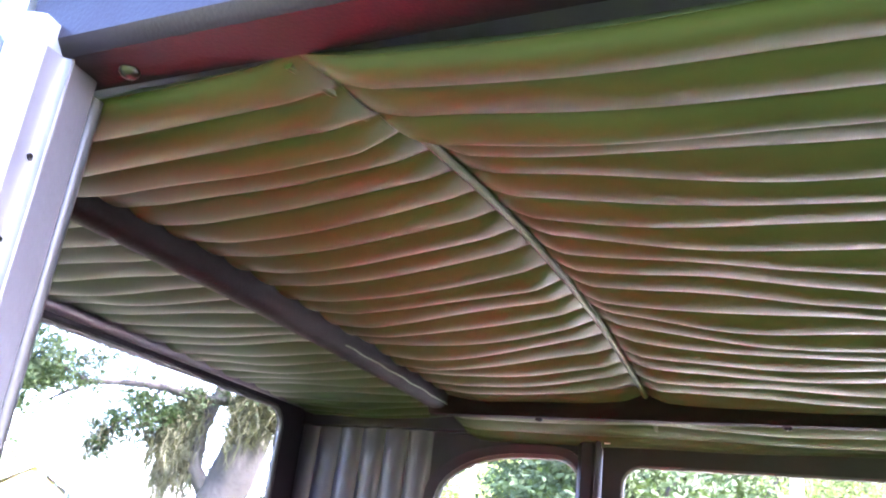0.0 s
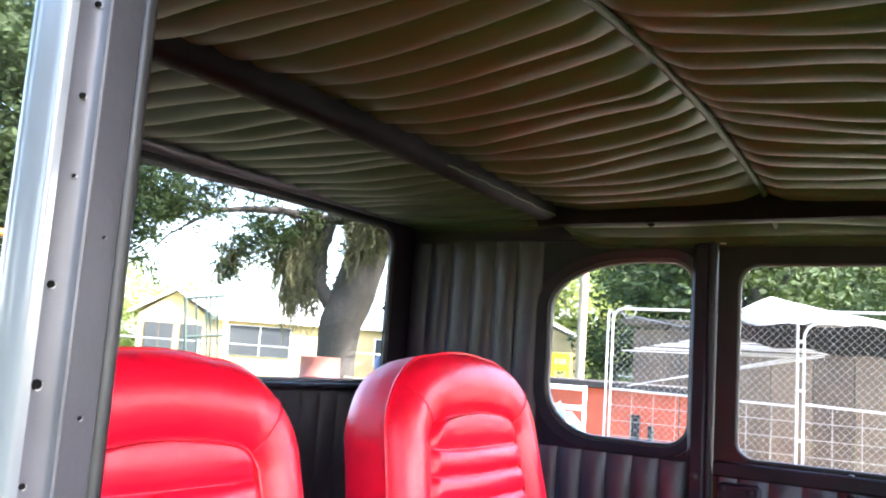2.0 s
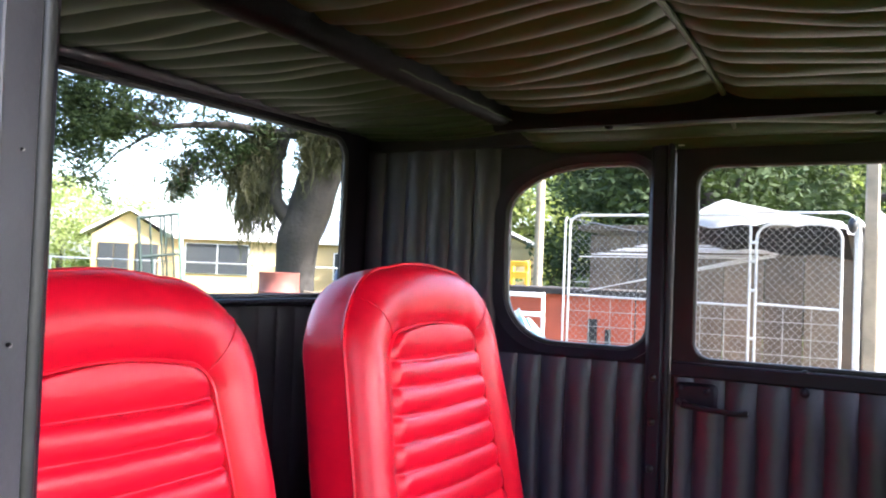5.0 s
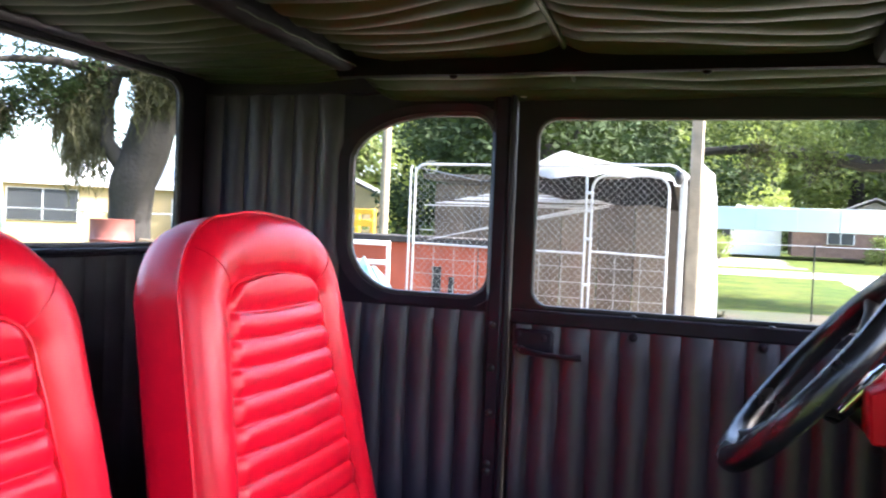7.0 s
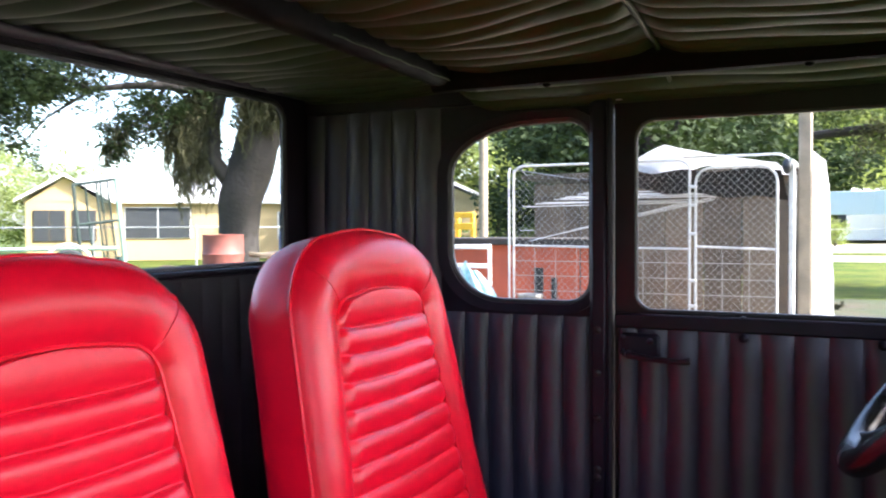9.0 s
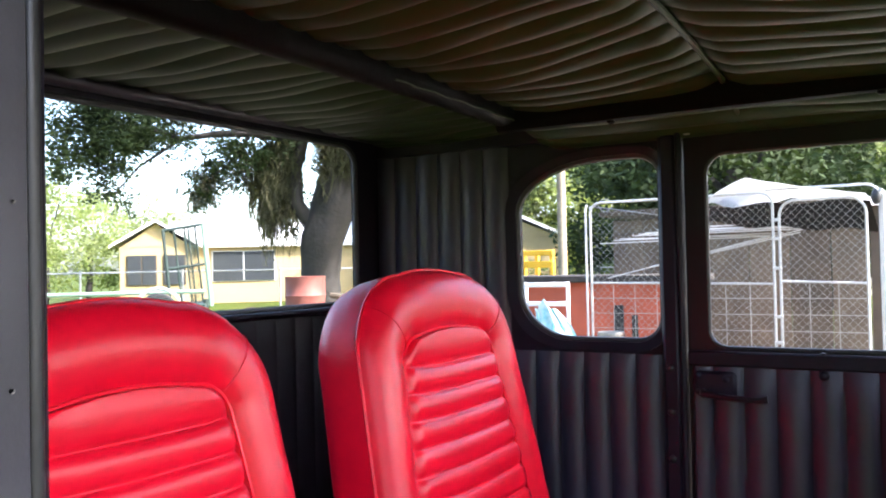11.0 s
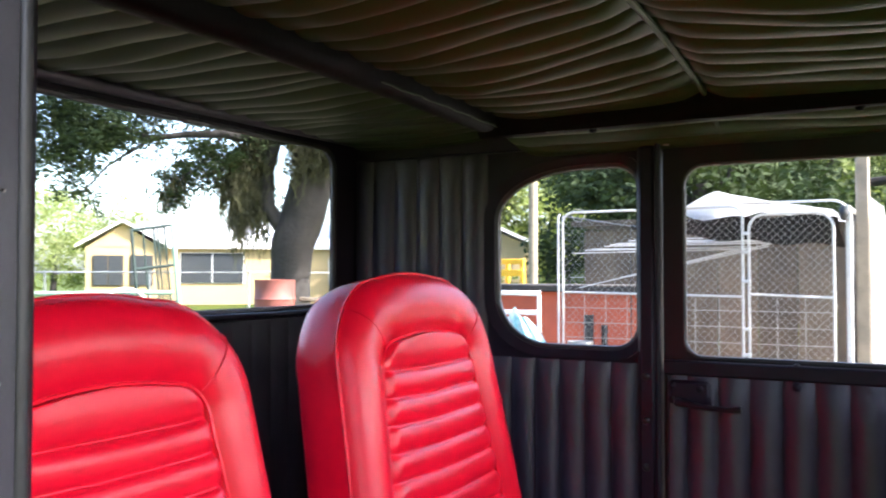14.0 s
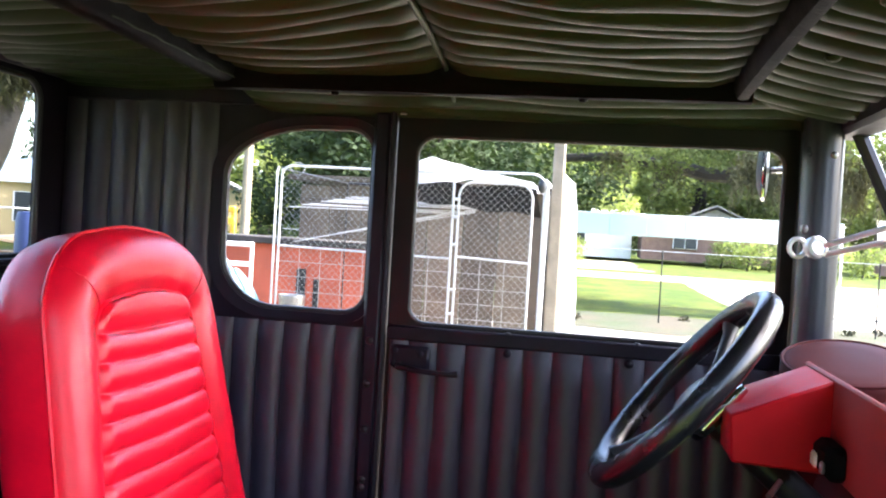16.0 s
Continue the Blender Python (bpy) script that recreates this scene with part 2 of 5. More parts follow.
def surf(fn, nu, nv, bm=None):
    """A sheet fn(u, v), u and v from 0 to 1."""
    bm = bm or bmesh.new()
    vs = [[bm.verts.new(fn(i / nu, j / nv)) for j in range(nv + 1)] for i in range(nu + 1)]
    for i in range(nu):
        for j in range(nv):
            bm.faces.new((vs[i][j], vs[i + 1][j], vs[i + 1][j + 1], vs[i][j + 1]))
    return bm


def lathe(profile, n=24, bm=None, m=None):
    """Profile of (radius, height) turned round z."""
    bm = bm or bmesh.new()
    m = m or Matrix()
    rings = [[bm.verts.new(m @ Vector((r * math.cos(2 * math.pi * j / n), r * math.sin(2 * math.pi * j / n), z))) for j in range(n)] for r, z in profile]
    for a, b in zip(rings, rings[1:]):
        for j in range(n):
            bm.faces.new((a[j], a[(j + 1) % n], b[(j + 1) % n], b[j]))
    bm.faces.new(rings[0][::-1])
    bm.faces.new(rings[-1])
    return bm


def rounded(x0, x1, z0, z1, tl, tr, br, bl, n=10):
    """A rectangle's outline with corner radii, each (across, up), from the top left clockwise."""
    out = []
    for (rx, rz), cx, cz, a0 in ((tl, x0 + tl[0], z1 - tl[1], 180), (tr, x1 - tr[0], z1 - tr[1], 90), (br, x1 - br[0], z0 + br[1], 0), (bl, x0 + bl[0], z0 + bl[1], -90)):
        for i in range(n + 1):
            a = radians(a0 - 90 * i / n)
            out.append((cx + rx * math.cos(a), cz + rz * math.sin(a)))
    return out


def holed(x0, x1, z0, z1, hole, d0, d1, to):
    """A panel of thickness d0..d1 with a hole through it; to(a, b, depth) gives the place."""
    bm = bmesh.new()
    cx, cz = sum(p[0] for p in hole) / len(hole), sum(p[1] for p in hole) / len(hole)
    outer = []
    for px, pz in hole:
        dx, dz = px - cx, pz - cz
        s = min((x1 - cx) / dx if dx > 1e-9 else (x0 - cx) / dx if dx < -1e-9 else 1e9, (z1 - cz) / dz if dz > 1e-9 else (z0 - cz) / dz if dz < -1e-9 else 1e9)
        outer.append([cx + dx * s, cz + dz * s])
    for corner in ((x0, z0), (x0, z1), (x1, z0), (x1, z1)):
        i = min(range(len(outer)), key=lambda q: (outer[q][0] - corner[0]) ** 2 + (outer[q][1] - corner[1]) ** 2)
        outer[i] = list(corner)
    loops = [[bm.verts.new(to(a, b, d)) for a, b in pts] for pts, d in ((hole, d0), (outer, d0), (outer, d1), (hole, d1))]
    for a, b in zip(loops, loops[1:] + loops[:1]):
        for j in range(len(a)):
            k = (j + 1) % len(a)
            bm.faces.new((a[j], a[k], b[k], b[j]))
    return bm


def far_side(a, b, d):
    return (a, d, b)


def rear_side(a, b, d):
    return (d, a, b)


PLEAT = 0.053


def bulge(s, pitch=PLEAT):
    """A row of padded rolls with sharp creases between them."""
    f = s / pitch - math.floor(s / pitch)
    return max(0.0, 1 - (2 * f - 1) ** 2) ** 0.62


def pleated(a0, a1, b0, b1, depth, out, to, h=0.0135, crease=0.0, pitch=PLEAT, soft=0.035, seed=0):
    """Upright padded pleats over a0..a1 with a crease at that place, bulging by h from depth to the out side; the rolls gather at top and bottom."""
    na, nb = max(16, int((a1 - a0) / pitch * 18)), 20

    def at(u, v):
        a, b = a0 + (a1 - a0) * u, b0 + (b1 - b0) * v
        w = noise.noise(Vector((a * 9, b * 4, seed))) * 0.004
        wide = noise.noise(Vector((a * 22, b * 7, seed + 4)))
        e = max(0.0, min(1.0, (b - b0) / soft + 0.05, (b1 - b) / soft + 0.05)) ** 0.6
        edge = min(1.0, (a - a0) / 0.004, (a1 - a) / 0.004)
        roll = h * bulge(a - crease + w * 0.4, pitch) * (0.25 + 0.75 * e) * (1 + 0.12 * wide)
        return to(a, b, depth + out * (0.002 + (roll + w * 0.4) * max(0.0, edge)))
    return surf(at, na, nb)


# ---- the car: far side wall, door, rear wall ----
Y_FAR, X_REAR, FLOOR_Z = 1.30, -0.70, 0.62


def bolt_bm(p, axis, r=0.008, h=0.006, bm=None):
    d = Vector(axis).normalized()
    m = Matrix.Translation(p) @ d.to_track_quat("Z", "Y").to_matrix().to_4x4()
    return lathe([(r * 1.25, 0), (r * 1.2, h * 0.35), (r * 0.9, h * 0.75), (r * 0.4, h)], 12, bm, m)


def window(name, hole, depth, to, label, pane_mat, out=1, rim=0.009, rim_mat=None):
    """A pane with a bent rubber or metal bead round it."""
    w = thing(name, label, "window", kind="structure")
    bm = bmesh.new()
    a = [bm.verts.new(to(x, z, depth)) for x, z in hole]
    b = [bm.verts.new(to(x, z, depth + 0.004)) for x, z in hole]
    bm.faces.new(a)
    bm.faces.new(b[::-1])
    for i in range(len(a)):
        j = (i + 1) % len(a)
        bm.faces.new((a[i], a[j], b[j], b[i]))
    pane = part("pane", bm, pane_mat, w, smooth=False)
    pane.visible_shadow = False
    part("window_bead", tube([to(x, z, depth - 0.006 * out) for x, z in hole], rim, 8, closed=True), rim_mat or RUBBER, w, "thin bead round the pane")
    return w


# quarter panel and B-post of the far side
QW = rounded(-0.36, -0.061, 1.283, 1.638, (0.19, 0.1), (0.05, 0.045), (0.05, 0.05), (0.115, 0.105))
wall_left = thing("wall_left", "black upholstered car side wall behind the driver's door", "wall", kind="structure")
part("quarter_panel", holed(-0.385, -0.024, 1.262, 1.672, QW, Y_FAR, Y_FAR + 0.026, far_side), BLACK_TRIM, wall_left)
garnish = [(x, z) for x, z in rounded(-0.38, -0.046, 1.267, 1.653, (0.2, 0.11), (0.06, 0.055), (0.06, 0.06), (0.125, 0.115))]
gb = bmesh.new()
loops = [[gb.verts.new((x, y, z)) for x, z in pts] for pts, y in ((garnish, Y_FAR + 0.002), (garnish, Y_FAR - 0.01), (QW, Y_FAR - 0.004), (QW, Y_FAR + 0.02))]
for la, lb in zip(loops, loops[1:]):
    for i in range(len(la)):
        gb.faces.new((la[i], la[(i + 1) % len(la)], lb[(i + 1) % len(la)], lb[i]))
part("window_garnish", gb, BLACK_TRIM, wall_left, "padded black surround of the quarter window")
part("quarter_upholstery", pleated(-0.385, -0.062, FLOOR_Z, 1.262, Y_FAR, -1, far_side, crease=-0.27, pitch=0.0512, seed=2), BLACK_VINYL, wall_left, "black pleated vinyl")
part("corner_upholstery", pleated(X_REAR, -0.375, FLOOR_Z, 1.70, Y_FAR, -1, far_side, crease=-0.6, pitch=0.0555, soft=0.09, seed=3), BLACK_VINYL, wall_left, "black pleated vinyl")
part("backing_panel", box(X_REAR - 0.06, -0.378, Y_FAR + 0.001, Y_FAR + 0.05, FLOOR_Z, 1.72), BLACK_TRIM, wall_left)
part("lower_panel", box(-0.378, -0.024, Y_FAR + 0.001, Y_FAR + 0.05, FLOOR_Z, 1.262), BLACK_TRIM, wall_left)
part("pillar_cover", box(-0.062, -0.026, Y_FAR - 0.018, Y_FAR + 0.0, FLOOR_Z, 1.668, 0.008), BLACK_TRIM, wall_left, "black centre pillar")
part("top_rail", box(X_REAR - 0.06, 0.75, Y_FAR - 0.012, Y_FAR + 0.05, 1.673, 1.76, 0.004), BLACK_TRIM, wall_left)
part("rail_lip", box(-0.05, 0.76, Y_FAR + 0.02, Y_FAR + 0.06, 1.655, 1.674), BLACK_TRIM, wall_left)
for z in (1.16, 1.075, 0.98, 0.965, 1.24):
    part("screw", bolt_bm((-0.046, Y_FAR - 0.018, z), (0, -1, 0), 0.006, 0.004), DARK_METAL, wall_left)
part("windlace", tube([(-0.024, Y_FAR - 0.012, FLOOR_Z + 0.9 * i / 10 + (0.15 if i == 10 else 0)) for i in range(11)], 0.006, 8), BLACK_TRIM, wall_left, "black windlace")
window("window_1", QW, Y_FAR + 0.014, far_side, "far rounded quarter window of clear glass in black bead", CLEAR)

# driver's door
DW = rounded(0.018, 0.672, 1.275, 1.628, (0.04, 0.04), (0.035, 0.035), (0.03, 0.03), (0.035, 0.035))
door = thing("door_1", "closed black car door with pleated vinyl trim", "door", kind="structure")
part("door_frame", holed(-0.018, 0.692, 1.25, 1.664, DW, Y_FAR + 0.002, Y_FAR + 0.027, far_side), BLACK_PAINT, door)
part("door_sill_rail", box(-0.016, 0.69, Y_FAR - 0.011, Y_FAR + 0.002, 1.245, 1.272, 0.003), BLACK_TRIM, door, "black painted garnish rail under the window")
part("door_skin", box(-0.018, 0.692, Y_FAR + 0.002, Y_FAR + 0.05, FLOOR_Z, 1.25), BLACK_PAINT, door)
part("door_upholstery", pleated(-0.01, 0.686, FLOOR_Z + 0.02, 1.246, Y_FAR, -1, far_side, crease=0.079, pitch=0.0538, seed=5), BLACK_VINYL, door, "black pleated vinyl")
dl = part("latch_plate", box(-0.004, 0.07, Y_FAR - 0.019, Y_FAR - 0.008, 1.192, 1.238, 0.006), BLACK_TRIM, door, "black latch plate")
part("screw", bolt_bm((0.004, Y_FAR - 0.019, 1.228), (0, -1, 0), 0.005, 0.003), BLACK_TRIM, dl)
part("screw", bolt_bm((0.052, Y_FAR - 0.019, 1.224), (0, -1, 0), 0.005, 0.003), BLACK_TRIM, dl)
part("screw", bolt_bm((0.002, Y_FAR - 0.019, 1.203), (0, -1, 0), 0.005, 0.003), BLACK_TRIM, dl)
part("door_handle", tube([(0.012, Y_FAR - 0.018, 1.2), (0.016, Y_FAR - 0.036, 1.2), (0.06, Y_FAR - 0.043, 1.196), (0.11, Y_FAR - 0.043, 1.194), (0.126, Y_FAR - 0.04, 1.196)], [0.007, 0.007, 0.005, 0.005, 0.007], 10), BLACK_PAINT, door, "black inside door lever")
for x, z in ((0.211, 1.237), (0.427, 1.237), (0.6, 1.235)):
    part("trim_button", bolt_bm((x, Y_FAR - 0.012, z), (0, -1, 0), 0.007, 0.009), BLACK_TRIM, door)
for x in (0.43, 0.2):
    part("screw", bolt_bm((x + 0.01, Y_FAR - 0.006, 1.2715), (0, 0, 1), 0.005, 0.004), DARK_METAL, door)
part("door_striker", box(-0.012, 0.16, Y_FAR - 0.012, Y_FAR + 0.003, 1.6665, 1.671, 0.001), DULL_STEEL, door, "bare metal door edge strip")
part("door_corner_clip", box(-0.014, 0.0, Y_FAR - 0.014, Y_FAR + 0.003, 1.662, 1.667, 0.002), GALV, door, "bright metal corner")
window("window_2", DW, Y_FAR + 0.014, far_side, "wide door window of clear glass with a thin bright edge", CLEAR, rim=0.006)

n_arc = len(DW) // 4
part("pane_edge", tube([(x, Y_FAR + 0.012, z) for x, z in DW[3 * n_arc - 2:] + DW[:1]], 0.0035, 6), GALV, door, "bright bottom edge of the window run")
part("pane_edge", tube([(x, Y_FAR + 0.014, z) for x, z in QW[2 * n_arc + 4:]], 0.003, 6), GALV, wall_left, "bright edge of the window run")

# front: A-post, windscreen frame and header
front = thing("wall_front", "black windscreen posts and header of the car", "windscreen frame", kind="structure")
part("a_post", tube([(0.716, 1.238, 0.9), (0.716, 1.238, 1.35), (0.714, 1.238, 1.7)], 0.032, 18), POST_PAINT, front, "round black windscreen post")
part("post_filler", box(0.694, 0.72, 1.25, 1.34, 0.62, 1.7, 0.004), BLACK_PAINT, front)
part("header", box(0.735, 0.79, -0.02, 1.3, 1.645, 1.74, 0.008), BLACK_TRIM, front, "black windscreen header rail")
part("screw", bolt_bm((0.69, 1.22, 1.49), (-0.5, -0.7, 0), 0.006, 0.006), DULL_STEEL, front)
part("screw", bolt_bm((0.725, 1.208, 1.61), (0, -1, 0), 0.005, 0.004), DULL_STEEL, front)
ws = thing("windscreen", "open windscreen frame of black metal with clear glass", "windscreen", kind="structure")
part("side_frame", tube([(0.765, 1.235, 1.655), (0.86, 1.235, 1.45), (0.93, 1.235, 1.3)], 0.012, 8), BLACK_PAINT, ws)
part("near_side_frame", tube([(0.765, 0.03, 1.655), (0.93, 0.03, 1.3)], 0.012, 8), BLACK_PAINT, ws)
part("bottom_frame", tube([(0.93, 0.03, 1.3), (0.93, 1.235, 1.3)], 0.012, 8), BLACK_PAINT, ws)
arm = thing("windscreen_arm", "chrome folding arm with a round thumb knob on the windscreen post", "windscreen arm")
part("arm_bar", tube([(0.69, 1.12, 1.46), (0.79, 1.05, 1.503), (0.92, 0.98, 1.552)], 0.0045, 10), ALLOY, arm)
part("arm_bar", tube([(0.70, 1.12, 1.45), (0.80, 1.05, 1.484), (0.92, 0.98, 1.524)], 0.0045, 10), ALLOY, arm)
part("knob", lathe([(0.01, -0.009), (0.0165, -0.006), (0.0175, 0.0), (0.0165, 0.006), (0.012, 0.009), (0.009, 0.007)], 20, None, Matrix.Translation((0.685, 1.115, 1.46)) @ pose(0, 0, 0, 80, 0, 20)), ALLOY, arm)
part("eye", tube([(0.662 + 0.012 * math.cos(a * 0.5236), 1.13, 1.458 + 0.014 * math.sin(a * 0.5236)) for a in range(12)], 0.004, 8, closed=True), ALLOY, arm)
part("post_bracket", tube([(0.70, 1.212, 1.46), (0.685, 1.118, 1.46)], 0.008, 10), CHROME, arm)

# outside mirror seen through the door window
om = thing("side_mirror", "slim black outside mirror with chrome ring beside the windscreen post", "mirror")
part("mirror_head", lathe([(0.002, -0.014), (0.03, -0.012), (0.055, -0.004), (0.055, 0.004), (0.03, 0.008), (0.002, 0.009)], 24, None, Matrix.Translation((0.655, 1.42, 1.60)) @ pose(0, 0, 0, 90, 0, 80)), BLACK_PAINT, om)
part("mirror_ring", tube([Matrix.Translation((0.655, 1.42, 1.60)) @ pose(0, 0, 0, 90, 0, 80) @ Vector((0.055 * math.cos(radians(a)), 0.055 * math.sin(radians(a)), 0)) for a in range(0, 360, 15)], 0.003, 8, closed=True), CHROME, om, "chrome ring")
part("mirror_arm", tube([(0.668, 1.42, 1.6), (0.70, 1.38, 1.6), (0.705, 1.33, 1.59)], 0.006, 8), CHROME, om)

# rear wall and window
RW = rounded(0.085, 1.214, 1.359, 1.694, (0.04, 0.04), (0.045, 0.045), (0.03, 0.03), (0.03, 0.03))
wall_rear = thing("wall_rear", "black upholstered rear wall of the car", "wall", kind="structure")
part("window_surround", holed(0.0, 1.31, 1.332, 1.78, RW, X_REAR, X_REAR - 0.014, rear_side), BLACK_TRIM, wall_rear)
part("rear_upholstery", pleated(0.0, 1.3, FLOOR_Z, 1.338, X_REAR, 1, rear_side, h=0.003, seed=8), BLACK_TRIM, wall_rear, "plain black trim board")
part("lower_panel", box(X_REAR - 0.05, X_REAR - 0.001, 0.0, 1.31, FLOOR_Z, 1.335), BLACK_TRIM, wall_rear)
part("head_moulding", tube([(X_REAR + 0.012, 0.07, 1.716), (X_REAR + 0.012, 1.24, 1.716)], 0.011, 10), BLACK_VINYL, wall_rear, "rolled black moulding over the rear window")
part("head_moulding", tube([(X_REAR + 0.008, 0.07, 1.742), (X_REAR + 0.008, 1.28, 1.742)], 0.014, 10), HEADLINER, wall_rear)
part("sill_moulding", tube([(X_REAR + 0.008, 0.07, 1.349), (X_REAR + 0.008, 1.24, 1.349)], 0.007, 8), BLACK_TRIM, wall_rear)
window("window_3", RW, X_REAR - 0.009, rear_side, "wide rear window of clear glass in black surround", REAR_GLASS, out=-1, rim=0.006)

# near side: door post, quarter window and header
near = thing("wall_right", "near side of the car: grey door post and quarter window panel", "wall", kind="structure")


def extruded(outline, z0, z1, nz=1, closed=True, lean=0.0):
    bm = bmesh.new()
    rings = [[bm.verts.new((x, y, z0 + (z1 - z0) * k / nz)) for x, y in outline] for k in range(nz + 1)]
    n = len(outline)
    for a, b in zip(rings, rings[1:]):
        for j in range(n if closed else n - 1):
            bm.faces.new((a[j], a[(j + 1) % n], b[(j + 1) % n], b[j]))
    if closed:
        bm.faces.new(rings[0][::-1])
        bm.faces.new(rings[-1])
    return bm


skin = [(-0.0535, -0.0125), (-0.0555, -0.0148), (-0.0585, -0.0168), (-0.0625, -0.0188), (-0.067, -0.0203), (-0.072, -0.0211), (-0.077, -0.0208), (-0.0815, -0.0192), (-0.085, -0.0162), (-0.0875, -0.012), (-0.089, -0.006)]
part("door_jamb", extruded([(-0.0535, -0.012), (-0.0545, -0.0112), (-0.0555, 0.0085), (-0.0535, 0.0105), (-0.0505, 0.0118), (-0.05, 0.0135), (-0.0525, 0.0155), (-0.054, 0.0175), (-0.057, 0.0405), (-0.0585, 0.042), (-0.088, 0.042), (-0.088, -0.005)], 0.55, 1.70), GREY_PAINT, near, "grey painted steel door post with empty screw holes", angle=50)
part("outer_skin", extruded(skin + [(-0.1, 0.03), (-0.06, 0.02)], 0.5, 1.72), SKIN_PAINT, near, "blue-grey painted outer body", angle=60)
part("jamb_rubber", tube([(-0.066, 0.0495, 0.6), (-0.0655, 0.0495, 1.0), (-0.066, 0.049, 1.3), (-0.0655, 0.0495, 1.69)], 0.0065, 12), RUBBER, near, "black rubber door seal")
part("inner_trim", box(-0.125, -0.07, 0.045, 0.066, 0.6, 1.70, 0.006), BLACK_TRIM, near)
for y, z, r in ((0.006, 1.622, 0.0018), (0.003, 1.562, 0.0017), (0.004, 1.512, 0.0011), (-0.002, 1.445, 0.0019), (-0.003, 1.386, 0.0027), (-0.004, 1.328, 0.0016), (0.03, 1.478, 0.0008), (0.028, 1.366, 0.0011)):
    hole = part("screw_hole", lathe([(r * 1.3, 0), (r * 1.25, 0.0009), (r, 0.0011), (r * 0.9, 0.0004), (r * 0.7, 0.0002)], 14, None, Matrix.Translation((-0.0549 - 0.0001 * y, y, z)) @ pose(0, 0, 0, 0, 90, 0)), TAPE_AND_SHADE, near, "dark empty screw hole")
    part("chipped_edge", tube([(-0.0537, y + r * 1.2 * math.cos(radians(k)), z + r * 1.2 * math.sin(radians(k))) for k in range(-110, 31, 20)], 0.0005, 5), DULL_STEEL, hole, "bare chipped metal edge")
NQ = rounded(-0.355, -0.11, 1.30, 1.73, (0.12, 0.14), (0.03, 0.03), (0.03, 0.03), (0.13, 0.13))
part("quarter_panel", holed(-0.72, -0.1, 0.6, 1.78, NQ, 0.0, 0.045, far_side), SKIN_PAINT, near, "blue-grey painted outer body")
part("inner_upholstery", pleated(X_REAR, -0.11, FLOOR_Z, 1.28, 0.046, 1, far_side, seed=11), BLACK_VINYL, near, "black pleated vinyl")
window("window_4", NQ, 0.012, far_side, "near quarter window of dark tinted glass mirroring the garden", TINTED, rim=0.007)
part("door_header", box(-0.1, 0.78, 0.0, 0.06, 1.70, 1.78, 0.01), BLACK_TRIM, near, "dark painted header over the door opening")
part("header_bolt", bolt_bm((-0.02, 0.035, 1.70), (0, 0, -1), 0.006, 0.006), DARK_METAL, near)
part("near_a_post", box(0.70, 0.76, 0.0, 0.05, 0.6, 1.70, 0.01), BLACK_PAINT, near)

# floor, firewall and roof shell that close the car
floor = solid("floor", box(X_REAR - 0.05, 1.2, 0.0, 1.35, FLOOR_Z - 0.04, FLOOR_Z), CARPET, "black carpeted car floor", "floor", kind="structure")
solid("roof_shell", surf(lambda u, v: (X_REAR - 0.07 + (0.86 - X_REAR) * u, -0.02 + 1.4 * v, 1.775 + 0.1 * (1 - (2 * v - 1) ** 2) ** 0.6), 6, 24), SKIN_PAINT, "blue-grey painted steel car roof", "roof", kind="structure")


solid("underbody", box(X_REAR - 0.05, 1.0, 0.02, 1.33, -0.02, FLOOR_Z - 0.045, 0.02), BLACK_PAINT, "plain black underbody of the car on the ground", "underbody", kind="structure")


# ---- headliner ----
def crown(y):
    return 1.762 - 0.165 * (y - 0.56) ** 2


X_SEAM, X_R0, X_R1, Y_R0, Y_R1 = 0.108, -0.27, 0.562, 0.05, 1.102


def rail_z(y):
    return 1.722 - 0.03 * (y - 0.5) ** 2


def roofline(x, y):
    """Straight along the rails, arched over the seam's bow."""
    f = (x - X_R0) / (X_SEAM - X_R0) if x < X_SEAM else (X_R1 - x) / (X_R1 - X_SEAM)
    f = max(0.0, min(1.0, f)) ** 1.25
    return rail_z(y) + f * (crown(y) - rail_z(y)) - 0.016 * max(0.0, min(1.0, (0.215 - y) / 0.025))

ceiling = thing("ceiling", "pleated dark olive-grey vinyl headliner with black rails", "ceiling", kind="structure")


def liner(x0, x1, y0, y1, base, sag=0.0, ease=(0.05, 0.05), h=0.0165, seed=0, phase=0.0):
    """Headliner with pleats that run along x, hanging between x0 and x1."""
    def at(u, v):
        x, y = x0 + (x1 - x0) * u, y0 + (y1 - y0) * v
        w = noise.noise(Vector((x * 5, y * 11, seed)))
        ra = min(1.0, (x - x0) / ease[0] if ease[0] else 1.0)
        rb = min(1.0, (x1 - x) / ease[1] if ease[1] else 1.0)
        amp = h * (0.15 + 0.85 * min(ra, rb) ** 0.7) * (1 + 0.35 * w)
        wob = 0.004 * noise.noise(Vector((x * 4 + 7, y * 3, seed + 3)))
        return (x, y, base(x, y) - amp * bulge(y + phase + wob) - sag * math.sin(math.pi * u) - 0.004 * w)
    return surf(at, 36, max(10, int((y1 - y0) / PLEAT * 18)))


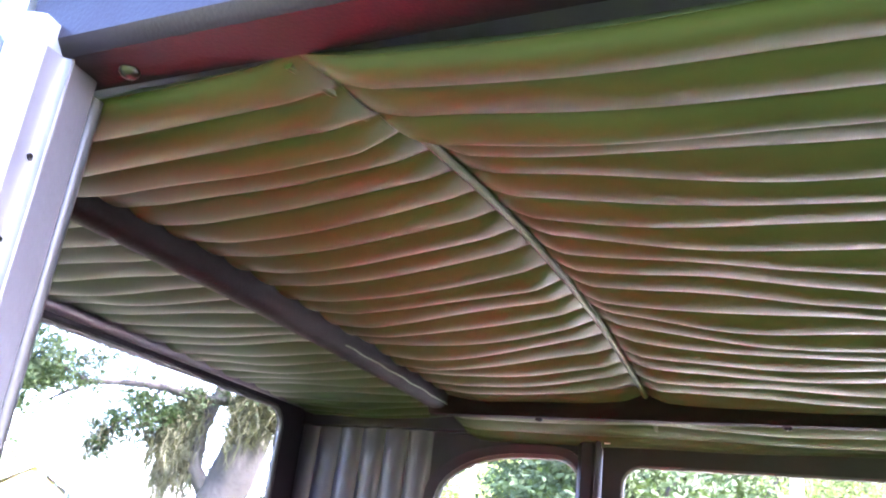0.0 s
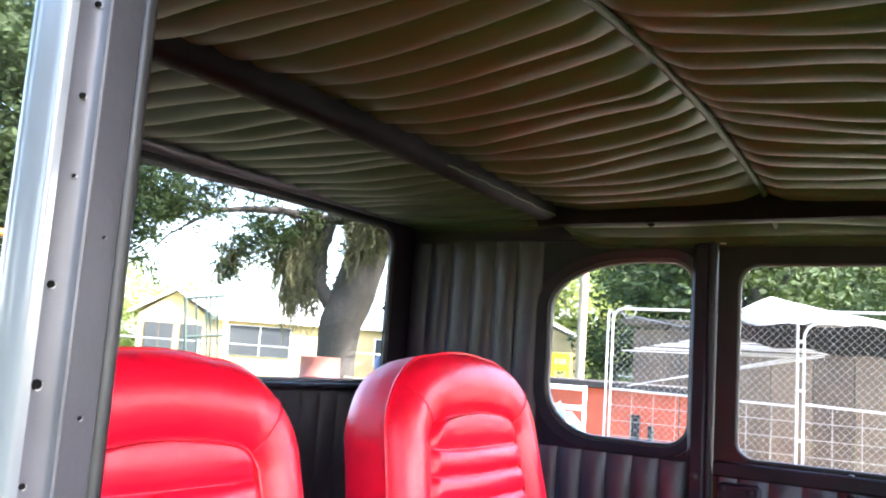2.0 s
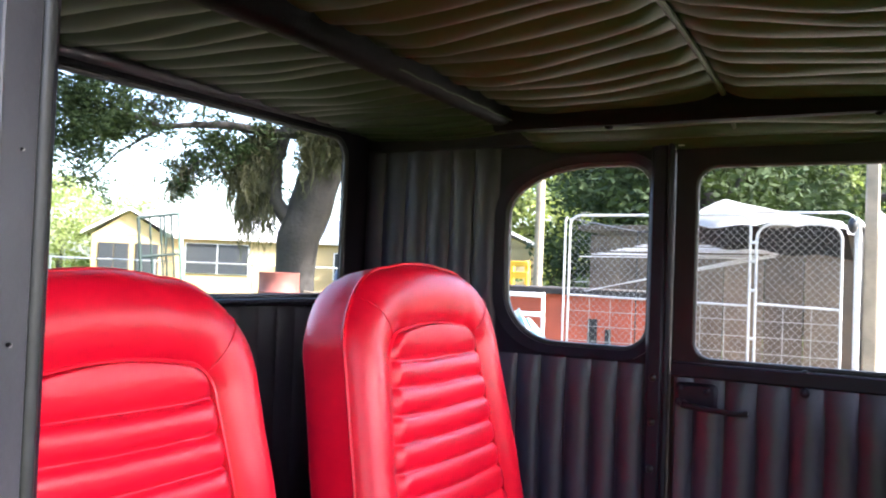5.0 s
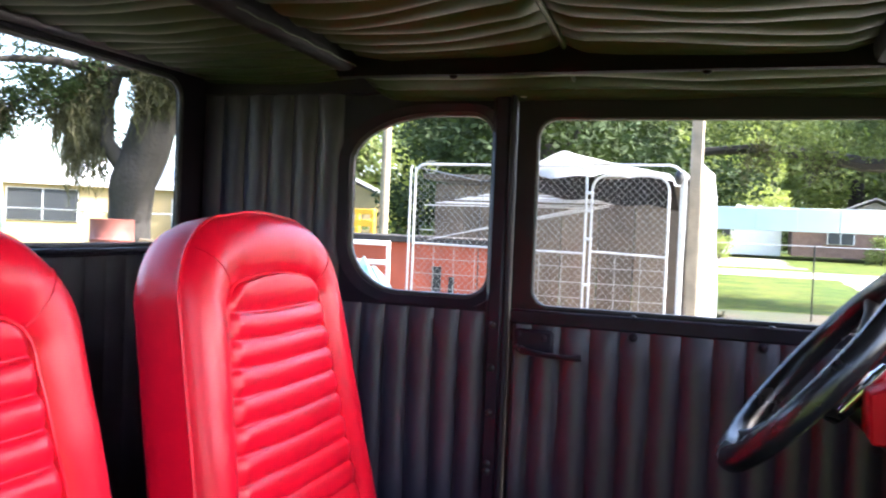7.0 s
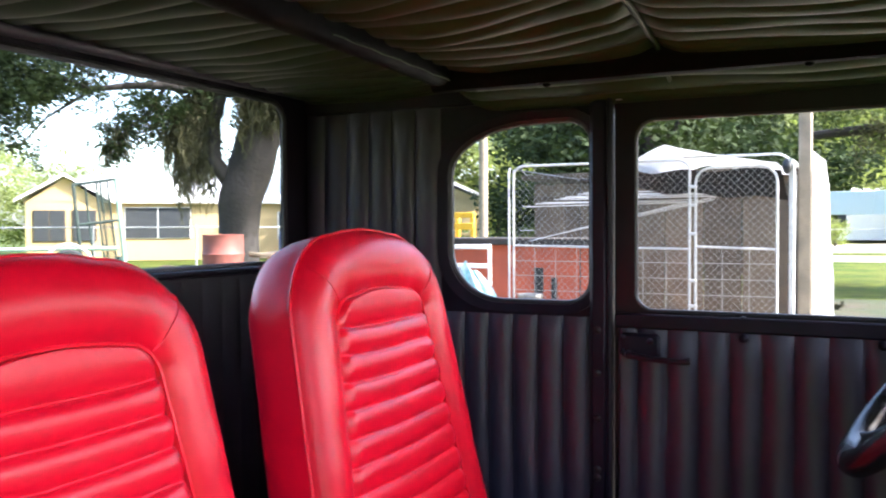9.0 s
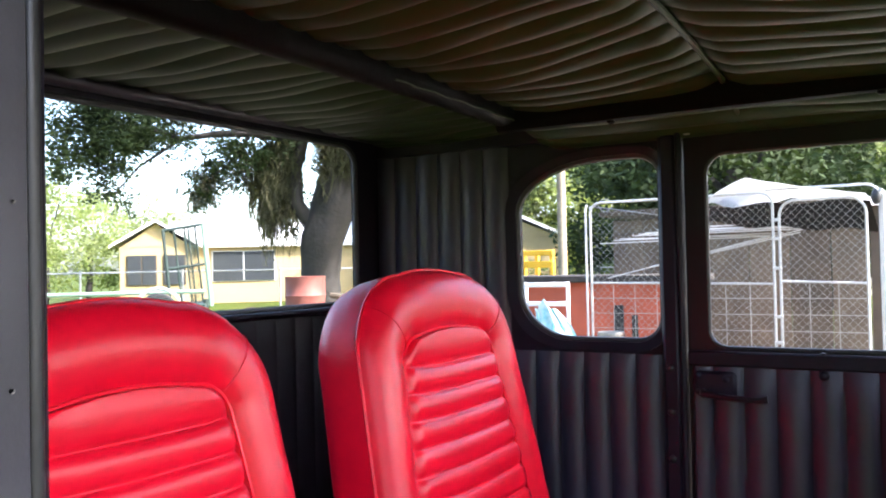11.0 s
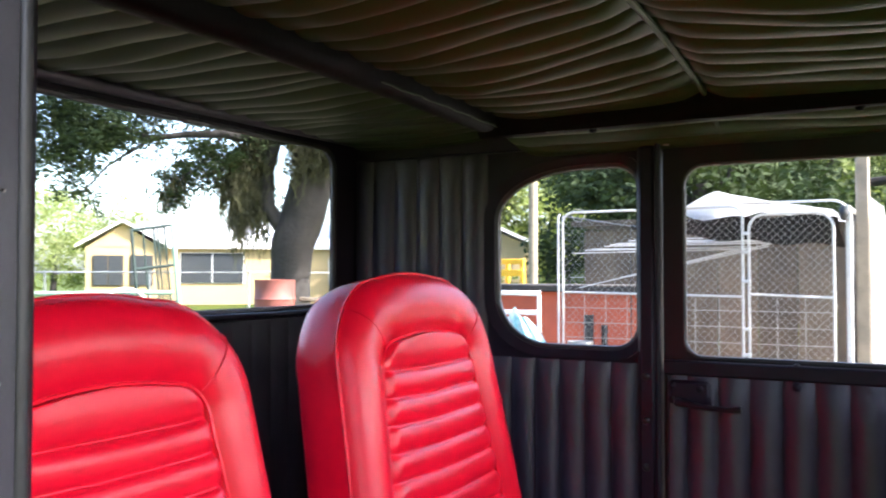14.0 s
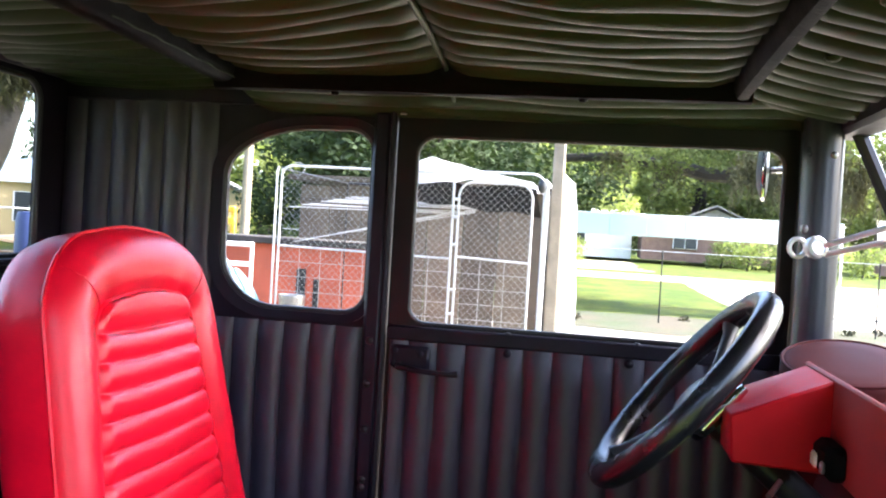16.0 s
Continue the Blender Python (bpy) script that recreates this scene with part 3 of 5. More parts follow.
bm = liner(X_R0, X_SEAM, Y_R0, Y_R1, roofline, 0.004, (0.09, 0.035), seed=1)
part("rear_liner", bm, HEADLINER, ceiling, angle=180)
part("front_liner", liner(X_SEAM, X_R1, Y_R0, Y_R1, roofline, 0.008, (0.035, 0.05), seed=2), HEADLINER, ceiling, angle=180)
part("seam_cord", tube([(X_SEAM, 0.215 + (Y_R1 - 0.215) * i / 30, crown(0.215 + (Y_R1 - 0.215) * i / 30) - 0.007) for i in range(31)], 0.0045, 8), HEADLINER, ceiling, "welted seam across the headliner")
part("far_strip", liner(X_R0 - 0.03, 0.76, Y_R1, Y_FAR + 0.01, lambda x, y: 1.715 - (y - Y_R1) * 0.19, 0.003, (0.04, 0.03), 0.015, 3), HEADLINER, ceiling, angle=180)
part("rear_strip", liner(X_REAR - 0.02, X_R0 - 0.0, 0.03, Y_FAR, lambda x, y: rail_z(y) + 0.012, 0.004, (0.05, 0.06), 0.0165, 5), HEADLINER, ceiling, angle=180)
part("front_strip", liner(X_R1, 0.76, 0.03, Y_FAR, lambda x, y: rail_z(y) - (x - X_R1) * 0.2, 0.004, (0.03, 0.03), 0.013, 6), HEADLINER, ceiling, angle=180)
part("seam_cord", tube([(X_SEAM, Y_R1 + 0.02, 1.702), (X_SEAM - 0.01, 1.2, 1.688), (X_SEAM - 0.015, Y_FAR - 0.01, 1.674)], 0.004, 8), HEADLINER, ceiling)


part("seam_cord", tube([(X_SEAM - 0.012, 0.06, 1.702), (X_SEAM - 0.01, 0.12, 1.712), (X_SEAM - 0.012, 0.18, 1.722)], 0.0035, 8), HEADLINER, ceiling)
for x in (-0.14, 0.318):
    part("liner_button", bolt_bm((x, 0.192, roofline(x, 0.192) - 0.006), (0, 0, -1), 0.009, 0.007), HEADLINER, ceiling)


def rail(points, w=0.03, h=0.034):
    """A flat padded rail along points."""
    bm = bmesh.new()
    pts = [Vector(p) for p in points]
    prof = [(-w / 2, 0.02), (-w * 0.49, -h * 0.35), (-w * 0.42, -h * 0.72), (-w * 0.26, -h * 0.94), (0, -h), (w * 0.26, -h * 0.94), (w * 0.42, -h * 0.72), (w * 0.49, -h * 0.35), (w / 2, 0.02)]
    rings = []
    for i, p in enumerate(pts):
        d = (pts[min(i + 1, len(pts) - 1)] - pts[max(i - 1, 0)]).normalized()
        side = d.cross(Vector((0, 0, 1))).normalized()
        rings.append([bm.verts.new(p + side * a + Vector((0, 0, b))) for a, b in prof])
    for a, b in zip(rings, rings[1:]):
        for j in range(len(prof)):
            k = (j + 1) % len(prof)
            bm.faces.new((a[j], a[k], b[k], b[j]))
    bm.faces.new(rings[0])
    bm.faces.new(rings[-1][::-1])
    return bm


def cross(x):
    return [(x, Y_R0 + (Y_R1 - Y_R0) * i / 24, rail_z(Y_R0 + (Y_R1 - Y_R0) * i / 24) - 0.004) for i in range(25)]


part("rear_rail", rail(cross(X_R0 - 0.005), 0.05, 0.028), TAPE_AND_SHADE, ceiling, "black padded roof rail")
part("front_rail", rail(cross(X_R1), 0.03), TAPE_AND_SHADE, ceiling, "black padded roof rail")
part("far_rail", rail([(X_R0 - 0.02 + (X_R1 - X_R0 + 0.035) * i / 12, Y_R1, 1.713) for i in range(13)], 0.036, 0.044), TAPE_AND_SHADE, ceiling, "black padded roof rail")
part("rail_bead", tube([(X_R0 + 0.018, 0.72 + 0.38 * i / 14, rail_z(0.72 + 0.38 * i / 14) - 0.0245 + 0.0012 * math.sin(i * 2.1)) for i in range(15)], 0.0013, 6), HEADLINER, ceiling, "worn bead along the rail")
for x in (0.325, -0.08):
    part("rail_screw", bolt_bm((x, Y_R1, 1.67), (0, 0, -1), 0.006, 0.005), TAPE_AND_SHADE, ceiling)
for x, y in ((0.62, 0.6), (0.63, 0.85)):
    part("liner_button", bolt_bm((x, y, 1.69), (0, 0, -1), 0.008, 0.006), HEADLINER, ceiling)


# ---- seats ----
def half_outline(n, w0, w1, h, r):
    """Half of an arched outline, from the bottom up to the top middle: (half width, height); r is the shoulders' radius."""
    side, flat = h - r, w1 - r
    a, c = n * 5 // 9, n * 8 // 9
    out = []
    for i in range(n + 1):
        if i <= a:
            out.append((w0 + (w1 - w0) * i / a, side * i / a))
        elif i <= c:
            t = math.pi / 2 * (i - a) / (c - a)
            out.append((flat + r * math.cos(t), side + r * math.sin(t)))
        else:
            k = (i - c) / (n - c)
            out.append((flat * (1 - k), h + 0.008 * (1 - (1 - k) ** 2)))
    return out


def seat(at, label):
    s = thing("bucket_seat", label, "seat", at, "front bucket seats")
    lean = radians(11)
    N = 45

    def place(y, z, d):
        """y across, z up along the back, d forward of the back's rear plane."""
        return (0.08 - math.sin(lean) * z + math.cos(lean) * d, y, z * math.cos(lean) + math.sin(lean) * d)

    def full(half):
        return [(-w, z) for w, z in half] + [(w, z) for w, z in half[-2::-1]]

    outer = full(half_outline(N, 0.25, 0.222, 0.54, 0.135))
    inner = full(half_outline(N, 0.19, 0.136, 0.437, 0.045))

    def ring(bm, k, d, wob=0.0):
        return [bm.verts.new(place(a[0] + (b[0] - a[0]) * k, a[1] + (b[1] - a[1]) * k, d + wob * noise.noise(Vector((a[0] * 14, a[1] * 14, at[1] * 9))))) for a, b in zip(outer, inner)]

    def skirt(stations, wob=0.0, cap=False):
        bm = bmesh.new()
        rings = [ring(bm, k, d, wob) for k, d in stations]
        for p, q in zip(rings, rings[1:]):
            for j in range(len(p) - 1):
                bm.faces.new((p[j], p[j + 1], q[j + 1], q[j]))
        if cap:
            bm.faces.new(rings[0])
        return bm

    part("back_shell", skirt([(0.5, -0.024), (0.22, -0.018), (0.06, -0.004), (0.0, 0.02), (-0.012, 0.047), (0.0, 0.068)], 0.002, True), RED_VINYL, s, "plain red back and sides")
    part("side_piping", tube([place(y * 0.997, z * 0.998, 0.071) for y, z in outer], 0.003, 6), RED_VINYL, s, "stitched red piping")
    part("bolster", skirt([(0.0, 0.07), (0.05, 0.081), (0.14, 0.092), (0.28, 0.101), (0.45, 0.105), (0.63, 0.104), (0.8, 0.099), (0.93, 0.091), (1.0, 0.082)], 0.003), RED_VINYL, s, "smooth red padded border", angle=70)
    part("panel_piping", tube([place(a[0] * 0.03 + b[0] * 0.97, a[1] * 0.03 + b[1] * 0.97, 0.0895) for a, b in zip(outer, inner)], 0.0026, 6), RED_VINYL, s, "stitched red piping")
    for j in (N * 13 // 18, 2 * N - N * 13 // 18):
        o, q = outer[j], inner[j]
        pts = [place(o[0] + (q[0] - o[0]) * k, o[1] + (q[1] - o[1]) * k, d) for k, d in ((0.05, 0.082), (0.14, 0.093), (0.28, 0.102), (0.45, 0.106), (0.63, 0.105), (0.8, 0.1), (0.93, 0.092))]
        part("corner_stitch", tube(pts, 0.0008, 5), RED_VINYL, s)
    top = 0.437

    def panel(u, v):
        z = (top + 0.008) * v
        half = half_outline(N, 0.19, 0.136, top, 0.045)
        w = half[-1][0]
        for (wa, za), (wb, zb) in zip(half, half[1:]):
            if za <= z <= zb and zb > za:
                w = wa + (wb - wa) * (z - za) / (zb - za)
                break
        y = -w + 2 * w * u
        sag = 0.004 * math.cos(math.pi * (u - 0.5)) + 0.0012 * noise.noise(Vector((y * 9, z * 12, at[1])))
        ph = (top - 0.042 - z - sag) / 0.0398
        edge = min(1.0, (1 - abs(2 * u - 1)) * 14) ** 0.5
        f = ph - math.floor(ph)
        q = max(0.0, min(1.0, (top + 0.008 - z) / 0.05))
        roll = max(0.0, 1 - (2 * f ** 0.8 - 1) ** 2) ** 0.5 if ph > 0 else max(0.0, 1 - (2 * (0.35 + 0.65 * q) - 1) ** 2) ** 0.5
        crumple = 0.0014 * noise.noise(Vector((y * 34, z * 70, 3))) * max(0.0, abs(2 * u - 1) - 0.45) * 1.8
        return place(y, z, 0.083 + (0.004 + 0.0125 * roll) * edge + crumple)
    part("pleated_panel", surf(panel, 32, 190), RED_VINYL, s, "red panel of cross pleats", angle=180)

    def cushion(u, v):
        a = 2 * math.pi * v
        c, n_ = math.cos(a), math.sin(a)
        k = (1 - abs(2 * u - 1) ** 6) ** 0.5
        return (0.02 + 0.5 * u, 0.245 * math.copysign(abs(c) ** 0.35, c) * (0.94 + 0.06 * k), -0.012 + 0.065 * math.copysign(abs(n_) ** 0.45, n_) * (0.5 + 0.5 * k))
    bm = surf(cushion, 24, 40)
    bmesh.ops.remove_doubles(bm, verts=bm.verts, dist=0.0005)
    bmesh.ops.holes_fill(bm, edges=[e for e in bm.edges if e.is_boundary])
    part("cushion", bm, RED_VINYL, s)
    part("seat_base", box(0.05, 0.5, -0.2, 0.2, FLOOR_Z - at[2], -0.03, 0.01), DARK_METAL, s, "black steel seat base")
    return s


seat((-0.385, 0.925, 0.878), "bright red vinyl driver's bucket seat with cross-pleated back")
seat((-0.42, 0.335, 0.855), "bright red vinyl passenger bucket seat with cross-pleated back")

# ---- steering wheel and dash ----
wheel = thing("steering_wheel", "glossy black steering wheel with chrome spokes", "steering wheel")
WM = Matrix.Translation((0.488, 0.95, 1.256)) @ pose(0, 0, 0, 0, -50.5, 0)
part("rim", tube([WM @ Vector((0.16 * math.cos(radians(a)), 0.16 * math.sin(radians(a)), 0)) for a in range(0, 360, 8)], 0.018, 16, closed=True), WHEEL_PLASTIC, wheel, "thick glossy black rim")
for a in (42, 162, 282):
    e = Vector((0.153 * math.cos(radians(a)), 0.153 * math.sin(radians(a)), -0.002))
    part("spoke", tube([WM @ Vector((0.02 * math.cos(radians(a)), 0.02 * math.sin(radians(a)), -0.03)), WM @ (e * 0.5 + Vector((0, 0, -0.022))), WM @ (e * 0.86 + Vector((0, 0, -0.008))), WM @ e], [0.012, 0.009, 0.009, 0.014], 10), RUBBER, wheel, "black spoke")
part("hub", lathe([(0.04, -0.06), (0.045, -0.04), (0.04, -0.018), (0.028, -0.01), (0.01, -0.008)], 20, None, WM), WHEEL_PLASTIC, wheel, "black hub")
part("column", tube([WM @ Vector((0, 0, -0.05)), WM @ Vector((0, 0, -0.55))], 0.022, 14), DARK_METAL, wheel, "black steering column")
part("column_lever", tube([(0.562, 0.90, 1.272), (0.55, 0.90, 1.258), (0.535, 0.90, 1.24), (0.512, 0.90, 1.212)], [0.006, 0.0085, 0.0055, 0.004], 10), CHROME, wheel, "bright metal column lever")

dash = thing("dashboard", "red painted dashboard and cowl tank under the windscreen", "dashboard")
part("cowl", surf(lambda u, v: (0.662 + 0.45 * v, 0.03 + 1.25 * u, 1.0 + (0.245 + 0.02 * math.sin(math.pi * u)) * math.sin(min(1.0, 0.02 + v * 5) * math.pi / 2) ** 0.6), 24, 20), FADED_RED, dash, "rounded dull red cowl")


def column_cover():
    bm = bmesh.new()
    prof = [(0.536, 1.246), (0.656, 1.298), (0.656, 1.183), (0.541, 1.187)]
    a = [bm.verts.new((x, 0.84, z)) for x, z in prof]
    b = [bm.verts.new((x, 0.985, z)) for x, z in prof]
    bm.faces.new(a)
    bm.faces.new(b[::-1])
    for i in range(4):
        j = (i + 1) % 4
        bm.faces.new((a[i], a[j], b[j], b[i]))
    bmesh.ops.bevel(bm, geom=bm.edges[:], offset=0.003, segments=1, affect="EDGES")
    return bm


part("panel", box(0.6545, 0.663, 0.1, 1.0, 1.186, 1.301, 0.003), DULL_RED, dash, "dull red instrument panel")
part("column_cover", column_cover(), RED_PAINT, dash, "boxy red column cover")
CAP_M = Matrix.Translation((0.722, 1.045, 1.3)) @ Vector((-0.067, -0.25, 0.966)).to_track_quat("Z", "Y").to_matrix().to_4x4()
part("cap", lathe([(0.09, -0.16), (0.09, -0.012), (0.089, -0.006), (0.086, -0.002), (0.08, 0.0), (0.05, 0.0015), (0.005, 0.002)], 40, None, CAP_M), FADED_RED, dash, "round dull red tank top")
part("cap_rim", tube([CAP_M @ Vector((0.0875 * math.cos(radians(k)), 0.0875 * math.sin(radians(k)), -0.002)) for k in range(0, 360, 10)], 0.0025, 8, closed=True), FADED_RED, dash)
sw = part("switch_body", box(0.632, 0.66, 0.765, 0.835, 1.192, 1.232, 0.008), TAPE_AND_SHADE, dash, "black switch")
part("switch_key", box(0.628, 0.633, 0.802, 0.824, 1.199, 1.217, 0.003), CREAM, sw, "worn metal key tag")
part("switch_key", box(0.628, 0.633, 0.77, 0.78, 1.2, 1.214, 0.002), DULL_STEEL, sw, "small metal tag")
part("gauge", lathe([(0.055, -0.02), (0.057, 0.0), (0.052, 0.006), (0.046, 0.003), (0.01, 0.002)], 32, None, Matrix.Translation((0.672, 0.645, 1.197)) @ pose(0, 0, 0, 0, -80, 0)), CREAM, dash, "round gauge with a cream ring")
part("lower_panel", box(0.692, 0.704, 0.1, 1.24, 0.98, 1.185, 0.003), BLACK_TRIM, dash, "black lower dash panel")
part("choke_rod", tube([(0.60, 0.84, 1.17), (0.582, 0.81, 1.158)], 0.004, 8), DULL_STEEL, dash)
part("bulkhead", box(0.95, 1.0, 0.0, 1.33, FLOOR_Z, 1.2), BLACK_PAINT, dash)


# ---- ground ----
def sheet(name, x0, x1, y0, y1, z, material, label, category="ground", cut=60, rough=0.0, edge=0.0):
    def at(u, v):
        x, y = x0 + (x1 - x0) * u, y0 + (y1 - y0) * v
        k = edge * max(abs(2 * u - 1), abs(2 * v - 1)) ** 5
        x, y = x + k * noise.noise(Vector((x * 0.5, y * 0.5, 1))), y + k * noise.noise(Vector((x * 0.5, y * 0.5, 5)))
        return (x, y, z + rough * noise.noise(Vector((x * 0.4, y * 0.4, 2))))
    return solid(name, surf(at, cut, cut), material, label, category, kind="structure")



def land(u, v):
    k = 2 * v - 1
    y = 400 * math.copysign(abs(k) ** 3, k)
    x = 400 * math.copysign(abs(2 * u - 1) ** 3, 2 * u - 1)
    rise = 0.11 * max(0.0, min(12.0, -y - 1.0)) * min(1.0, max(0.0, (-x - 2) / 6))
    return (x, y, -0.03 + rise)


solid("ground", surf(land, 90, 90), GRASS, "sunlit lawn grass reaching to the horizon", "ground", kind="structure")
solid("garden_lawn", surf(lambda u, v: (-17.0 + 14.5 * u, -9.5 + 8.0 * v, land((1 + math.copysign(abs((-17.0 + 14.5 * u) / 400) ** (1 / 3), -1)) / 2, (1 + math.copysign(abs((-9.5 + 8.0 * v) / 400) ** (1 / 3), -1)) / 2)[2] + 0.03), 30, 30), SUNLIT_LAWN, "yellowish lawn of the near garden with sunlight put into its colour", "lawn", kind="structure")
sheet("pavement", -3.4, 30, 2.6, 15.2, 0.002, SAND, "pale sandy driveway beside the lawn", cut=80, rough=0.006, edge=1.5)
sheet("driveway", 3.6, 12.5, 16.0, 37.0, -0.015, SAND, "pale driveway running up beside the lawn", "driveway", cut=30, rough=0.003, edge=0.12)
sheet("verge", -3.0, 13.0, 14.3, 17.6, 0.012, DRY_GRASS, "dry brown grass verge along the lawn", cut=40, rough=0.012, edge=0.9)
# pale ground that puts the distant bright haze into its colour
sheet("far_haze_ground", -14, 2.5, 47, 69, -0.01, SAND, "pale ground added for the bright haze before the far houses", cut=30, rough=0.003, edge=1.5)
# dark sheet added below the rear window's view so less light bounces inside
sheet("bounce_cut_ground", -8.5, -0.8, -2.2, 5.5, 0.022, SOIL, "unseen dark soil added behind the car to cut bounced light", "ground", cut=40, rough=0.01, edge=1.5)
sheet("road", -40, 90, 36, 43, -0.008, SAND, "pale sunlit road beyond the lawn", "road", cut=40)


# ---- trees ----
def leaves(clumps, per, size, material, name, parent, seed, label="", flat=0.6, droop=0.0):
    """Many single bent leaves scattered in clumps (centre, radius)."""
    rng = np.random.default_rng(seed)
    V, F = [], []
    for c, r in clumps:
        n = int(per * r * r)
        d = rng.normal(size=(n, 3))
        d /= np.linalg.norm(d, axis=1)[:, None]
        rad = r * rng.random(n) ** 0.45
        p = np.array(c) + d * rad[:, None] * (1, 1, 0.75)
        a = rng.normal(size=(n, 3))
        a[:, 2] = a[:, 2] * flat - droop
        a /= np.linalg.norm(a, axis=1)[:, None]
        b = np.cross(a, rng.normal(size=(n, 3)))
        b /= np.linalg.norm(b, axis=1)[:, None]
        s = size * (0.6 + 0.8 * rng.random(n))[:, None]
        q = np.stack([p - a * s, p + b * s * 0.45, p + a * s, p - b * s * 0.45], 1)
        V.append(q.reshape(-1, 3))
    V = np.concatenate(V)
    F = np.arange(len(V)).reshape(-1, 4)
    me = bpy.data.meshes.new(name)
    me.from_pydata(V.tolist(), [], F.tolist())
    me.materials.append(material)
    ob = new(name, me)
    ob.parent = parent
    return tagged(ob, label)


def limb(a, b, r0, r1, seed, n=8, sway=0.12):
    rng = random.Random(seed)
    a, b = Vector(a), Vector(b)
    L = (b - a).length
    pts = []
    for i in range(n + 1):
        p = a.lerp(b, i / n)
        if 0 < i < n:
            p += Vector((rng.uniform(-1, 1), rng.uniform(-1, 1), rng.uniform(-1, 1))) * sway * L / n
        pts.append(p)
    return pts, [r0 + (r1 - r0) * i / n for i in range(n + 1)]


def tree(at, label, trunk_h, trunk_r, limbs, clumps, per, size, seed, material=None, moss=(), name="tree", flare=1.5, group=""):
    t = thing(name, label, "tree", at, group)
    pts, rs = limb((0, 0, -0.1), (0.1, 0.05, trunk_h), trunk_r * flare, trunk_r, seed)
    rs[1] = trunk_r * 1.12
    part("trunk", tube(pts, rs, 12), BARK, t)
    for i, (a, b, r) in enumerate(limbs):
        pts, rs = limb(a, b, r, r * 0.3, seed + i + 1)
        part("limb", tube(pts, rs, 8), BARK, t)
    leaves(clumps, per, size, material or LEAF, "crown", t, seed)
    if moss:
        hang_moss(t, moss, seed + 99)
    return t


def hang_moss(parent, tufts, seed):
    """Grey strands that hang in bunches from (place, length, width)."""
    rng = np.random.default_rng(seed)
    bm = bmesh.new()
    for c, ln, w in tufts:
        for i in range(int(620 * w * ln) + 60):
            bunch = (i % 7) - 3
            x, y = c[0] + bunch * w * 0.27 + rng.normal() * 0.05, c[1] + bunch * w * 0.2 + rng.normal() * 0.08
            l2 = ln * (0.15 + 0.85 * rng.random() ** 1.6)
            z0 = c[2] + rng.normal() * 0.2 - 0.12 * abs(bunch)
            l2 *= 1.0 - 0.16 * ((bunch * 5) % 4)
            wd = 0.01 + 0.022 * rng.random()
            p = [Vector((x + 0.06 * rng.normal(), y + 0.06 * rng.normal(), z0 - l2 * k / 5)) for k in range(6)]
            ang = rng.random() * math.pi
            side = Vector((math.cos(ang), math.sin(ang), 0))
            vs = [(bm.verts.new(q - side * wd * (1 - k / 6)), bm.verts.new(q + side * wd * (1 - k / 6))) for k, q in enumerate(p)]
            for e, f in zip(vs, vs[1:]):
                bm.faces.new((e[0], e[1], f[1], f[0]))
    part("moss", bm, MOSS, parent, "grey hanging moss")


def clump_cloud(centre, spread, n, r, seed, keep=None):
    rng = np.random.default_rng(seed)
    out = []
    while len(out) < n:
        p = rng.uniform(-1, 1, 3)
        if p @ p < 1:
            q = np.array(centre) + p * spread
            if keep is None or keep(q):
                out.append((tuple(q), r * (0.6 + 0.7 * rng.random())))
    return out


# ---- yard beyond the far side ----
KY, KX0, KX1, KZ = 5.0, -1.685, -0.03, 1.80


def chain_panel(name, parent, x0, x1, z0, z1, y=0.0, step=0.031, r=0.00085, along="x"):
    """Woven diamond wire between two posts."""
    bm = bmesh.new()
    w, h = x1 - x0, z1 - z0

    def wire(p, q):
        d = (q - p)
        s = Vector((0, 1, 0)) if along == "x" else Vector((1, 0, 0))
        s2 = d.normalized().cross(s)
        c = [bm.verts.new(k + o * r) for k in (p, q) for o in (s, s2 - s * 0.5, -s2 - s * 0.5)]
        for i in range(3):
            j = (i + 1) % 3
            bm.faces.new((c[i], c[j], c[3 + j], c[3 + i]))
    k = -h
    while k < w:
        for sgn in (1, -1):
            a0, a1 = max(0.0, k), min(w, k + h)
            if a1 - a0 > 0.01:
                za, zb = (a0 - k, a1 - k) if sgn > 0 else (h - (a0 - k), h - (a1 - k))
                pa, pb = (x0 + a0, z0 + za), (x0 + a1, z0 + zb)
                if along == "x":
                    wire(Vector((pa[0], y + 0.002 * sgn, pa[1])), Vector((pb[0], y + 0.002 * sgn, pb[1])))
                else:
                    wire(Vector((y + 0.002 * sgn, pa[0], pa[1])), Vector((y + 0.002 * sgn, pb[0], pb[1])))
        k += step * 2 ** 0.5
    return part(name, bm, WIRE, parent, "galvanised diamond wire mesh", smooth=False)


def bent(x0, x1, z0, z1, y, r=0.1):
    pts = [(x0, y, z0)]
    for a in range(0, 91, 15):
        pts.append((x0 + r - r * math.cos(radians(a)), y, z1 - r + r * math.sin(radians(a))))
    for a in range(90, -1, -15):
        pts.append((x1 - r + r * math.cos(radians(a)), y, z1 - r + r * math.sin(radians(a))))
    pts.append((x1, y, z0))
    return pts


